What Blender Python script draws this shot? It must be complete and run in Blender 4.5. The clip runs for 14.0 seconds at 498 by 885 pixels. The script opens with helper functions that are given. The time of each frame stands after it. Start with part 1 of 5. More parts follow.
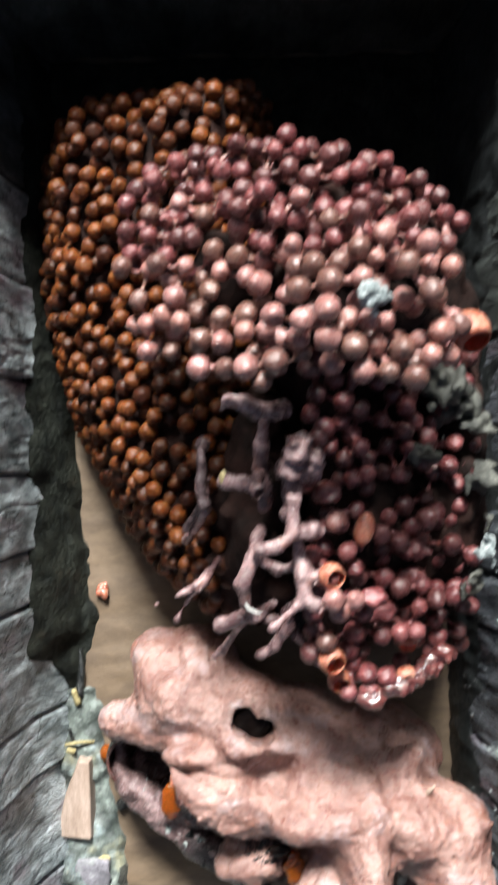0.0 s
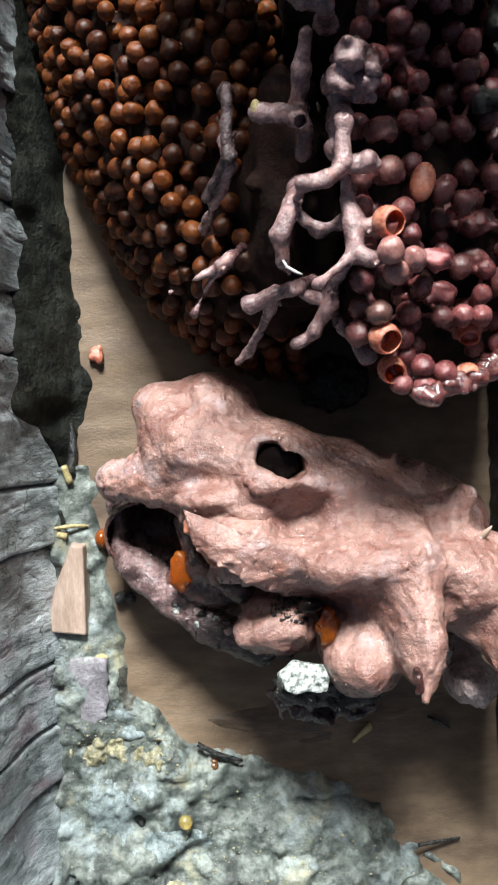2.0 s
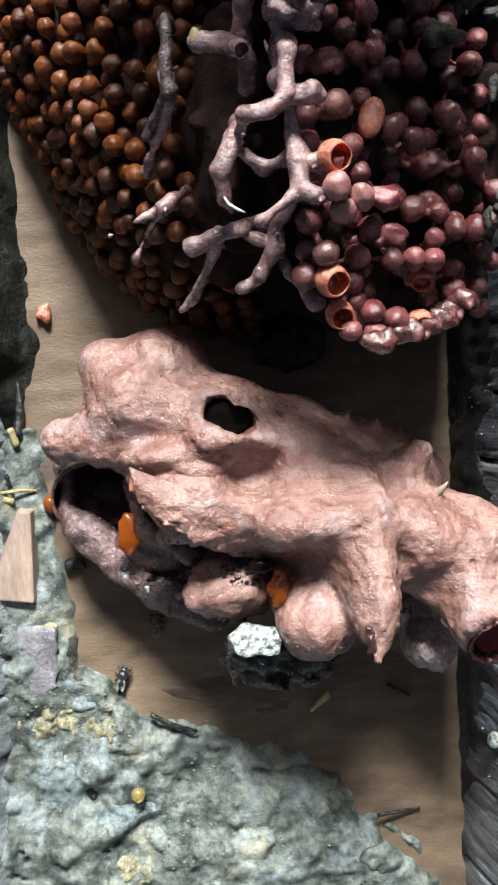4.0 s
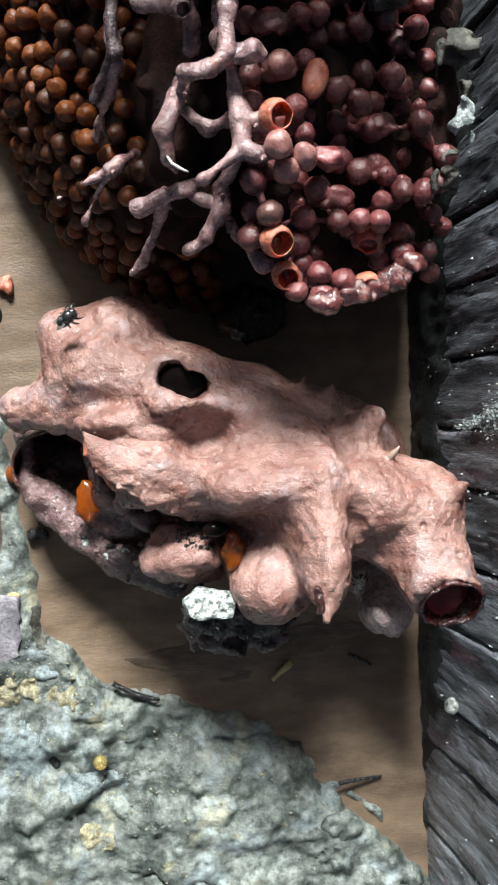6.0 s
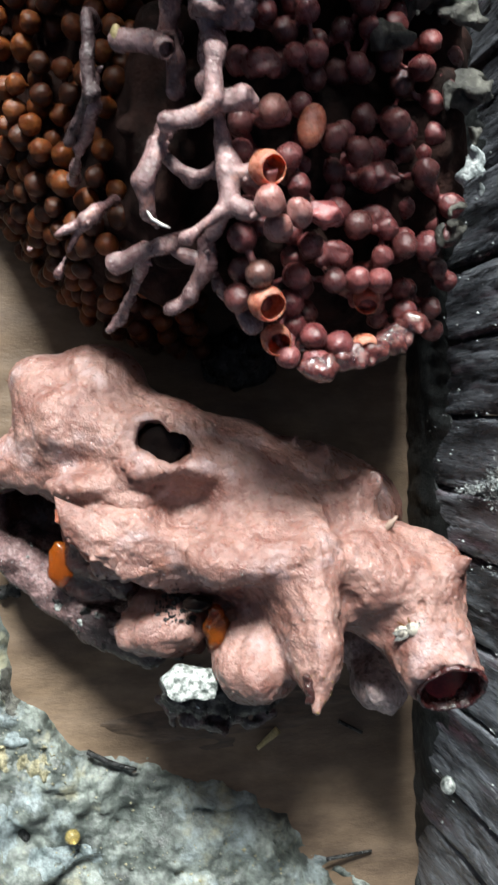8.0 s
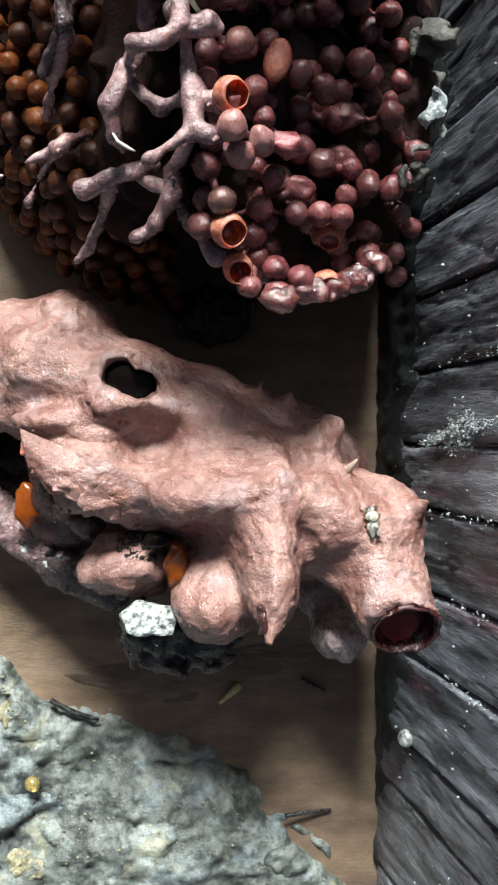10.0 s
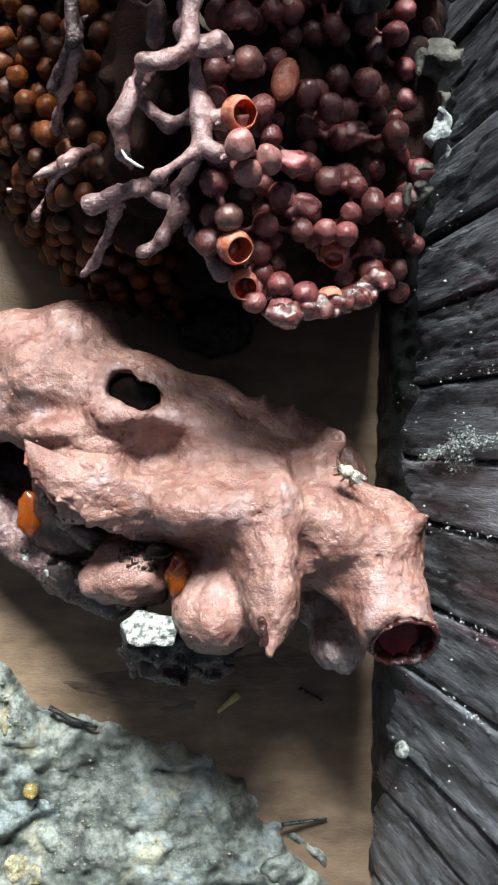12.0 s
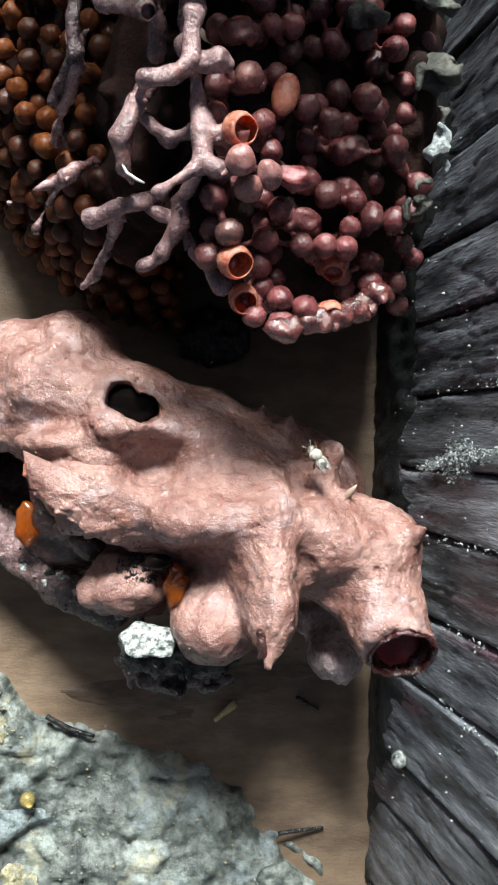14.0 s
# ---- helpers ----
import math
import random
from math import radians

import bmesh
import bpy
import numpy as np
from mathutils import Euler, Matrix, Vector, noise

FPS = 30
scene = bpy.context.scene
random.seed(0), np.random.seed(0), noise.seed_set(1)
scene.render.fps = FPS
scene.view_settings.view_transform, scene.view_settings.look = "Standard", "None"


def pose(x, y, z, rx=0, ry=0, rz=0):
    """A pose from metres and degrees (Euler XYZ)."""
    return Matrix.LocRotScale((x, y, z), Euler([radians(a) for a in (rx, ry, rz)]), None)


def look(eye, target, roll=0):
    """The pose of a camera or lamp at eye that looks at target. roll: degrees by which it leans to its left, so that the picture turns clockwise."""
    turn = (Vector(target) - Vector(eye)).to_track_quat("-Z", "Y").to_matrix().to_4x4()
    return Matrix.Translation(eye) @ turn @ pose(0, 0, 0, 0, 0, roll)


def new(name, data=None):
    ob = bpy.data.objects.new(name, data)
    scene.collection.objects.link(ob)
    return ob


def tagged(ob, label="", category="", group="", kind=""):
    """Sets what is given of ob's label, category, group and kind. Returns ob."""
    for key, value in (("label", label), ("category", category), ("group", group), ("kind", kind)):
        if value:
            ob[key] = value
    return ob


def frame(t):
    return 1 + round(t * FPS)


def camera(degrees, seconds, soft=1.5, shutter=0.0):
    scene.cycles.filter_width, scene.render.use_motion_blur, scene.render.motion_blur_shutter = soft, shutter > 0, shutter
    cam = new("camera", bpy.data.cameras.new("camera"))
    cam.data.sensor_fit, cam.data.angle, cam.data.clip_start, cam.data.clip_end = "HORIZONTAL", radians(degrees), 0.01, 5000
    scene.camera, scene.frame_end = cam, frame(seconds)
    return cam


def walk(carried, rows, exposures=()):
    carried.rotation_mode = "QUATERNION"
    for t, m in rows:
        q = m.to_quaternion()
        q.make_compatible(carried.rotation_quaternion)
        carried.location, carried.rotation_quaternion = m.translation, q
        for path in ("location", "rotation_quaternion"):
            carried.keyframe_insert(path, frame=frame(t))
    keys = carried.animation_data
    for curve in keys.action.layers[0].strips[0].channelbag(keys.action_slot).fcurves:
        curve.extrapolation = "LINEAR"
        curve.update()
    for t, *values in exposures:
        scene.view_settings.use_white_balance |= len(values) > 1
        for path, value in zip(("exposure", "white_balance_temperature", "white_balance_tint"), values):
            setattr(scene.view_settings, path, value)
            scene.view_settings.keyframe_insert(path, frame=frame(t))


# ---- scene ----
cam = camera(28.7, 14.0, soft=1.9, shutter=0.5)
PATH = [
    (0.0, 0.00866, -0.00018, 0.25421, 0.578, 0.764, -1.496),
    (0.5, -0.00212, -0.02393, 0.24662, 0.202, -0.025, -1.711),
    (1.0, -0.00044, -0.03785, 0.23424, -0.365, -0.435, -1.822),
    (1.5, -0.00147, -0.04911, 0.22399, -0.487, -0.709, -1.828),
    (2.0, -0.00420, -0.05375, 0.22319, -0.569, -1.194, -1.795),
    (2.5, -0.00676, -0.05867, 0.21986, -0.559, -1.556, -1.842),
    (3.0, -0.00395, -0.05999, 0.21900, -0.693, -2.126, -1.995),
    (3.5, -0.00159, -0.06111, 0.21773, -0.956, -2.380, -2.028),
    (4.0, 0.00107, -0.06051, 0.21688, -1.100, -2.506, -2.010),
    (6.3, 0.00881, -0.06670, 0.21871, -1.443, -2.777, -2.098),
    (6.5, 0.00725, -0.06020, 0.21796, -1.790, -3.316, -2.258),
    (7.0, 0.00821, -0.03986, 0.21448, -2.408, -3.192, -1.717),
    (7.5, 0.00812, -0.04682, 0.21397, -2.102, -3.062, -1.570),
    (8.0, 0.01038, -0.05527, 0.20513, -1.440, -3.218, -1.305),
    (8.5, 0.01483, -0.06611, 0.20729, -0.809, -2.809, -0.556),
    (9.0, 0.01641, -0.07012, 0.20744, -0.462, -2.959, -0.166),
    (11.5, 0.01472, -0.06690, 0.20962, -0.230, -3.553, 0.992),
    (12.0, 0.01463, -0.06723, 0.20957, -0.186, -3.571, 1.059),
    (12.5, 0.01455, -0.06665, 0.21000, -0.139, -3.570, 1.164),
    (13.0, 0.01434, -0.06620, 0.20989, -0.068, -3.593, 1.266),
    (13.5, 0.01470, -0.06689, 0.20856, -0.095, -3.624, 1.300),
    (14.0, 0.01372, -0.06519, 0.20988, -0.207, -3.943, 1.219),
]
walk(cam, [(t, pose(x, y, z, rx, ry, rz)) for t, x, y, z, rx, ry, rz in PATH],
     exposures=[(0.0, 0.52), (0.5, 0.66), (1.0, 0.54), (2.0, 0.36), (3.0, 0.32), (6.5, 0.32), (7.0, 0.11), (7.6, 0.27), (9.0, 0.32), (14.0, 0.32)])

# ---------------------------------------------------------------- light
SUN_FROM = Vector((-0.04, 0.745, 0.665)).normalized()
world = bpy.data.worlds.new("sky")
scene.world = world
world.use_nodes = True
wn = world.node_tree.nodes
wl = world.node_tree.links
sky = wn.new("ShaderNodeTexSky")
sky.sky_type = "NISHITA"
sky.sun_disc = False
sky.air_density = 0.7
sky.dust_density = 5.0
sky.sun_elevation = math.asin(SUN_FROM.z)
sky.sun_rotation = math.atan2(SUN_FROM.x, SUN_FROM.y)
wl.new(sky.outputs["Color"], wn["Background"].inputs["Color"])
wn["Background"].inputs["Strength"].default_value = 0.05

sun_lamp = bpy.data.lights.new("sun", "SUN")
sun_lamp.energy = 9.0
sun_lamp.angle = radians(15)
sun_lamp.color = (0.97, 1.0, 0.99)
sun = new("sun", sun_lamp)
sun.matrix_world = look(SUN_FROM, (0, 0, 0))
scene.view_settings.exposure = 0.0

# ---------------------------------------------------------------- numbers and noise
MM = 0.001
rng = np.random.default_rng(7)


def lattice(ix, iy, iz, seed):
    h = (ix * 374761393 + iy * 668265263 + iz * 2147483647 + seed * 974634777) & 0xFFFFFFFF
    h = ((h ^ (h >> 13)) * 1274126177) & 0xFFFFFFFF
    return ((h ^ (h >> 16)) & 0xFFFF) / 32767.5 - 1.0


def grain(p, size, seed=0):
    """Smooth value noise between -1 and 1 for points in mm, with lumps of that size."""
    q = np.asarray(p, float) / size
    i = np.floor(q).astype(np.int64)
    f = q - i
    f = f * f * (3 - 2 * f)
    out = 0.0
    for dx in (0, 1):
        for dy in (0, 1):
            for dz in (0, 1):
                w = (f[..., 0] if dx else 1 - f[..., 0]) * (f[..., 1] if dy else 1 - f[..., 1]) * (f[..., 2] if dz else 1 - f[..., 2])
                out = out + w * lattice(i[..., 0] + dx, i[..., 1] + dy, i[..., 2] + dz, seed)
    return out


def fbm(p, size, seed=0, octaves=3):
    return sum(grain(p, size / 2 ** k, seed + k) * 0.55 ** k for k in range(octaves))


# ---------------------------------------------------------------- meshes
def mesh_of(name, verts_mm, faces, smooth=True):
    me = bpy.data.meshes.new(name)
    me.from_pydata((np.asarray(verts_mm, float) * MM).tolist(), [], [tuple(int(v) for v in f) for f in faces])
    if smooth:
        me.polygons.foreach_set("use_smooth", [True] * len(me.polygons))
    me.update()
    return me


def blob(fn, lo, hi, h):
    """The surface on which fn, a signed distance in mm, is nought: vertices and quads."""
    lo, hi = np.array(lo, float), np.array(hi, float)
    n = np.maximum(np.ceil((hi - lo) / h).astype(int) + 1, 3)
    ax = [lo[k] + h * np.arange(n[k]) for k in range(3)]
    p = np.stack(np.meshgrid(*ax, indexing="ij"), -1)
    d = fn(p)
    for k in range(3):
        s = [slice(None)] * 3
        for e in (0, -1):
            s[k] = e
            d[tuple(s)] = np.maximum(d[tuple(s)], 0.01)
    c = n - 1
    total = np.zeros((*c, 3))
    count = np.zeros(c)
    corner = [(i, j, k) for i in (0, 1) for j in (0, 1) for k in (0, 1)]
    part_of = lambda a, o: a[o[0]:o[0] + c[0], o[1]:o[1] + c[1], o[2]:o[2] + c[2]]
    for a in corner:
        for k in range(3):
            if a[k]:
                continue
            b = tuple(a[m] + (m == k) for m in range(3))
            da, db = part_of(d, a), part_of(d, b)
            cross = (da < 0) != (db < 0)
            t = np.where(cross, da / np.where(cross, da - db, 1), 0)
            place = np.stack([np.full(c, float(v)) for v in a], -1)
            place[..., k] += t
            total += place * cross[..., None]
            count += cross
    live = count > 0
    ids = np.full(c, -1)
    ids[live] = np.arange(live.sum())
    base = np.stack(np.nonzero(live), -1)
    verts = lo + h * (base + total[live] / count[live][:, None])
    quads = []
    for k in range(3):
        u, v = (k + 1) % 3, (k + 2) % 3
        s0, s1 = [slice(None)] * 3, [slice(None)] * 3
        s0[k], s1[k] = slice(0, -1), slice(1, None)
        d0, d1 = d[tuple(s0)], d[tuple(s1)]
        g = np.stack(np.nonzero((d0 < 0) != (d1 < 0)), -1)
        g = g[(g[:, u] > 0) & (g[:, v] > 0) & (g[:, u] < c[u]) & (g[:, v] < c[v])]
        eu, ev = np.eye(3, dtype=int)[u], np.eye(3, dtype=int)[v]
        q = np.stack([ids[tuple((g - o).T)] for o in (eu * 0, eu, eu + ev, ev)], -1)
        flip = d0[tuple(g.T)] < 0
        q[~flip] = q[~flip][:, ::-1]
        quads.append(q[:, ::-1])
    quads = np.concatenate(quads)
    return verts, quads[(quads >= 0).all(1)][:, ::-1]


def normals_of(verts, quads):
    n = np.zeros_like(verts)
    fn = np.cross(verts[quads[:, 2]] - verts[quads[:, 0]], verts[quads[:, 3]] - verts[quads[:, 1]])
    for k in range(4):
        np.add.at(n, quads[:, k], fn)
    return n / np.maximum(np.linalg.norm(n, axis=1), 1e-9)[:, None]


def rough(verts, quads, *layers):
    """Moves vertices along their normals by noise: layers of (size, depth, seed) in mm."""
    n = normals_of(verts, quads)
    v = verts.copy()
    for size, depth, seed in layers:
        v += n * (grain(verts, size, seed) * depth)[:, None]
    return v


def ball(p, c, r):
    return np.linalg.norm(p - np.array(c, float), axis=-1) - r


def egg(p, c, r):
    r = np.array(r, float)
    q = (p - np.array(c, float)) / r
    return (np.linalg.norm(q, axis=-1) - 1) * r.min()


def rod(p, a, b, ra, rb):
    a, b = np.array(a, float), np.array(b, float)
    ab = b - a
    t = np.clip(((p - a) @ ab) / ab.dot(ab), 0, 1)
    return np.linalg.norm(p - a - t[..., None] * ab, axis=-1) - (ra + (rb - ra) * t)


def melt(a, b, k):
    h = np.clip(0.5 + 0.5 * (b - a) / k, 0, 1)
    return b + (a - b) * h - k * h * (1 - h)


def carve(a, b, k):
    return -melt(-a, b, k)


# ---------------------------------------------------------------- things and parts
BASE = {}


def thing(name, base, label, category, group="", kind=""):
    """An Empty at the base of a thing, in mm."""
    ob = new(name)
    ob.empty_display_size = 0.005
    ob.location = Vector(base) * MM
    BASE[ob] = np.array(base, float)
    return tagged(ob, label, category, group, kind)


def part(name, verts, faces, material, parent=None, label="", smooth=True):
    """One mesh in world mm, hung under its thing or part, or left at top level."""
    base = BASE[parent] if parent else np.asarray(verts, float).mean(0) * (1, 1, 0)
    ob = new(name, mesh_of(name, np.asarray(verts, float) - base, faces, smooth))
    ob.data.materials.append(material)
    if parent:
        ob.parent = parent
        BASE[ob] = base
    else:
        ob.location = Vector(base) * MM
        BASE[ob] = base
    return tagged(ob, label)


def shared(name, mesh, parent, place, turn=(0, 0, 0), size=(1, 1, 1)):
    """One more object on a mesh that others share, placed in world mm."""
    ob = new(name, mesh)
    ob.parent = parent
    ob.location = Vector(np.array(place, float) - BASE[parent]) * MM
    ob.rotation_euler = turn
    ob.scale = size
    return ob


def box_faces(lo, hi):
    x0, y0, z0 = lo
    x1, y1, z1 = hi
    v = [(x, y, z) for x in (x0, x1) for y in (y0, y1) for z in (z0, z1)]
    return v, [(0, 1, 3, 2), (4, 6, 7, 5), (0, 4, 5, 1), (2, 3, 7, 6), (0, 2, 6, 4), (1, 5, 7, 3)]


def tube(points, radii, sides=10, seed=0, wobble=0.12):
    """A knobbly closed tube along points: vertices and faces."""
    pts = [Vector(p) for p in points]
    fine, rad = [], []
    for k in range(len(pts) - 1):
        steps = max(2, int((pts[k + 1] - pts[k]).length / 0.8))
        for s in range(steps):
            t = s / steps
            fine.append(pts[k].lerp(pts[k + 1], t))
            rad.append(radii[k] + (radii[k + 1] - radii[k]) * t)
    fine.append(pts[-1])
    rad.append(radii[-1])
    v, f = [], []
    side = Vector((0.31, 0.77, 0.55))
    for k, (p, r) in enumerate(zip(fine, rad)):
        way = (fine[min(k + 1, len(fine) - 1)] - fine[max(k - 1, 0)]).normalized()
        a = way.cross(side).normalized()
        b = way.cross(a)
        for s in range(sides):
            w = 2 * math.pi * s / sides
            d = a * math.cos(w) + b * math.sin(w)
            q = p + d * r
            v.append(q + d * r * wobble * float(grain(np.array(q), 1.3, seed)))
    n = len(fine)
    for k in range(n - 1):
        for s in range(sides):
            f.append((k * sides + s, k * sides + (s + 1) % sides, (k + 1) * sides + (s + 1) % sides, (k + 1) * sides + s))
    f.append(tuple(range(sides))[::-1])
    f.append(tuple((n - 1) * sides + s for s in range(sides)))
    return np.array(v), f

# ---------------------------------------------------------------- materials
def surface(name, low, high, size, roughness=0.6, fine=None, bump=0.3, bump_size=None, gloss=0.5, flesh=0.0, flesh_colour=None,
            patch=None, patch_size=None, patch_at=(0.5, 0.6), stretch=(1, 1, 1), coat=0.0, vary=0.0, clear=0.0, mottle=0.3, sparkle=0.0, patch2=None, patch2_size=5.0, patch2_at=(0.6, 0.68), wrinkle=0.0, depth=1.0, tint=None, cracks=0.0):
    """A wax, wood or crust: two colours in lumps of a size in mm, finer grain, an optional patch of a third colour, and relief."""
    m = bpy.data.materials.new(name)
    m.use_nodes = True
    nd, ln = m.node_tree.nodes, m.node_tree.links
    b = nd["Principled BSDF"]
    tc = nd.new("ShaderNodeTexCoord")
    mp = nd.new("ShaderNodeMapping")
    mp.inputs["Scale"].default_value = [1000 * s for s in stretch]
    ln.new(tc.outputs["Object"], mp.inputs["Vector"])
    info = nd.new("ShaderNodeObjectInfo")
    shift = nd.new("ShaderNodeVectorMath")
    shift.operation = "ADD"
    spread = nd.new("ShaderNodeMath")
    spread.operation = "MULTIPLY"
    spread.inputs[1].default_value = 90 if vary else 0
    ln.new(info.outputs["Random"], spread.inputs[0])
    ln.new(mp.outputs["Vector"], shift.inputs[0])
    ln.new(spread.outputs[0], shift.inputs[1])
    place = shift.outputs[0]

    def cloud(scale, detail=4.0, rough_=0.55):
        n = nd.new("ShaderNodeTexNoise")
        n.inputs["Scale"].default_value = 1.0 / scale
        n.inputs["Detail"].default_value = detail
        n.inputs["Roughness"].default_value = rough_
        ln.new(place, n.inputs["Vector"])
        return n.outputs["Fac"]

    def ramp(fac, stops):
        r = nd.new("ShaderNodeValToRGB")
        while len(r.color_ramp.elements) < len(stops):
            r.color_ramp.elements.new(0.5)
        for e, (at, c) in zip(r.color_ramp.elements, stops):
            e.position, e.color = at, (*c, 1)
        ln.new(fac, r.inputs["Fac"])
        return r.outputs["Color"]

    def mix(fac, a, c, kind="MIX"):
        x = nd.new("ShaderNodeMix")
        x.data_type = "RGBA"
        x.blend_type = kind
        if isinstance(fac, float):
            x.inputs["Factor"].default_value = fac
        else:
            ln.new(fac, x.inputs["Factor"])
        for sock, val in ((x.inputs["A"], a), (x.inputs["B"], c)):
            if isinstance(val, tuple):
                sock.default_value = (*val, 1)
            else:
                ln.new(val, sock)
        return x.outputs["Result"]

    colour = ramp(cloud(size), [(0.36, low), (0.64, high)])
    small = fine or size / 7
    tone = ramp(cloud(small, 5.0, 0.65), [(0.3, (1 - mottle * 1.25,) * 3), (0.7, (1 + mottle * 0.85,) * 3)])
    colour = mix(1.0, colour, tone, "MULTIPLY")
    if patch:
        where = ramp(cloud(patch_size or size * 2, 6.0, 0.6), [(patch_at[0], (0, 0, 0)), (patch_at[1], (1, 1, 1))])
        colour = mix(where, colour, patch)
    if patch2:
        where = ramp(cloud(patch2_size, 8.0, 0.7), [(patch2_at[0], (0, 0, 0)), (patch2_at[1], (1, 1, 1))])
        colour = mix(where, colour, patch2)
    if cracks:
        bend = nd.new("ShaderNodeTexNoise")
        bend.inputs["Scale"].default_value = 2.2 / cracks
        ln.new(place, bend.inputs["Vector"])
        push = nd.new("ShaderNodeVectorMath")
        push.operation = "MULTIPLY_ADD"
        push.inputs[1].default_value = (cracks * 0.7,) * 3
        ln.new(bend.outputs["Color"], push.inputs[0])
        ln.new(place, push.inputs[2])
        split = nd.new("ShaderNodeTexVoronoi")
        split.feature = "DISTANCE_TO_EDGE"
        split.inputs["Scale"].default_value = 1.0 / cracks
        ln.new(push.outputs[0], split.inputs["Vector"])
        line = ramp(split.outputs["Distance"], [(0.0, (0.10, 0.10, 0.10)), (0.035, (1, 1, 1))])
        some = ramp(cloud(cracks * 1.3, 3.0), [(0.46, (0, 0, 0)), (0.56, (1, 1, 1))])
        colour = mix(1.0, colour, mix(some, (1.0, 1.0, 1.0), line), "MULTIPLY")
    if tint:
        geo = nd.new("ShaderNodeNewGeometry")
        both = nd.new("ShaderNodeMath")
        both.operation = "ADD"
        ln.new(geo.outputs["Random Per Island"], both.inputs[0])
        ln.new(info.outputs["Random"], both.inputs[1])
        turn = nd.new("ShaderNodeMath")
        turn.operation = "FRACT"
        ln.new(both.outputs[0], turn.inputs[0])
        colour = mix(ramp(turn.outputs[0], [(0.0, (0, 0, 0)), (1.0, (1, 1, 1))]), colour, mix(1.0, tone, tint, "MULTIPLY"))
    if vary:
        r2 = nd.new("ShaderNodeMapRange")
        r2.inputs["To Min"].default_value = 1 - vary
        r2.inputs["To Max"].default_value = 1 + vary
        ln.new(info.outputs["Random"], r2.inputs["Value"])
        hs = nd.new("ShaderNodeHueSaturation")
        ln.new(r2.outputs["Result"], hs.inputs["Value"])
        ln.new(colour, hs.inputs["Color"])
        colour = hs.outputs["Color"]
    ln.new(colour, b.inputs["Base Color"])
    wet = nd.new("ShaderNodeMapRange")
    wet.inputs["From Min"].default_value, wet.inputs["From Max"].default_value = 0.3, 0.7
    wet.inputs["To Min"].default_value, wet.inputs["To Max"].default_value = max(roughness - 0.15, 0.03), min(roughness + 0.15, 1)
    ln.new(cloud(small * 1.7), wet.inputs["Value"])
    ln.new(wet.outputs["Result"], b.inputs["Roughness"])
    b.inputs["Specular IOR Level"].default_value = gloss
    if bump:
        bp = nd.new("ShaderNodeBump")
        bp.inputs["Strength"].default_value = bump
        bp.inputs["Distance"].default_value = (bump_size or small) * 0.5 * depth * MM
        ln.new(cloud(bump_size or small, 6.0, 0.65), bp.inputs["Height"])
        normal = bp.outputs["Normal"]
        if wrinkle:
            b4 = nd.new("ShaderNodeBump")
            b4.inputs["Strength"].default_value = 1.0
            b4.inputs["Distance"].default_value = wrinkle * MM
            ln.new(cloud(0.42, 3.0, 0.6), b4.inputs["Height"])
            ln.new(normal, b4.inputs["Normal"])
            normal = b4.outputs["Normal"]
        if sparkle:
            b3 = nd.new("ShaderNodeBump")
            b3.inputs["Strength"].default_value = sparkle
            b3.inputs["Distance"].default_value = 0.3 * MM
            crease = nd.new("ShaderNodeTexVoronoi")
            crease.feature = "DISTANCE_TO_EDGE"
            crease.inputs["Scale"].default_value = 1.1
            ln.new(place, crease.inputs["Vector"])
            lift = nd.new("ShaderNodeMath")
            lift.operation = "MINIMUM"
            lift.inputs[1].default_value = 0.18
            ln.new(crease.outputs["Distance"], lift.inputs[0])
            ln.new(lift.outputs[0], b3.inputs["Height"])
            ln.new(normal, b3.inputs["Normal"])
            normal = b3.outputs["Normal"]
        ln.new(normal, b.inputs["Normal"])
    if flesh:
        b.inputs["Subsurface Weight"].default_value = flesh
        b.inputs["Subsurface Radius"].default_value = flesh_colour or (1.0, 0.35, 0.2)
        b.inputs["Subsurface Scale"].default_value = 0.0012
    if coat:
        b.inputs["Coat Weight"].default_value = coat
        b.inputs["Coat Roughness"].default_value = 0.12
    if clear:
        b.inputs["Transmission Weight"].default_value = clear
        b.inputs["IOR"].default_value = 1.48
    return m


CRUST = surface("grey_green_crust", (0.031, 0.040, 0.035), (0.18, 0.208, 0.185), 7, 0.42, fine=1.3, bump=0.65, bump_size=1.2, gloss=0.6, patch=(0.30, 0.29, 0.19), patch_size=8, patch_at=(0.58, 0.74), patch2=(0.34, 0.41, 0.42), patch2_size=11, patch2_at=(0.54, 0.74), sparkle=0.4, mottle=0.55, wrinkle=0.05, depth=1.3, cracks=0.0)
FLOOR_WOOD = surface("pale_brown_board", (0.110, 0.074, 0.045), (0.190, 0.134, 0.087), 22, 0.6, fine=3.0, bump=0.4, bump_size=0.7, patch=(0.07, 0.046, 0.030), patch_size=16, patch_at=(0.50, 0.68), stretch=(0.6, 1.3, 1), mottle=0.2, wrinkle=0.04)
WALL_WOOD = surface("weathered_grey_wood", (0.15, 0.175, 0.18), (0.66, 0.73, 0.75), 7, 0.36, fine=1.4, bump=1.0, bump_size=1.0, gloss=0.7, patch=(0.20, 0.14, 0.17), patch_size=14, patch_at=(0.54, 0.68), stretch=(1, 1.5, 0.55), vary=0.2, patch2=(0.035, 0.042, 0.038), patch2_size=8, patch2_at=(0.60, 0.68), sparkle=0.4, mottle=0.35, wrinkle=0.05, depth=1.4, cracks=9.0)
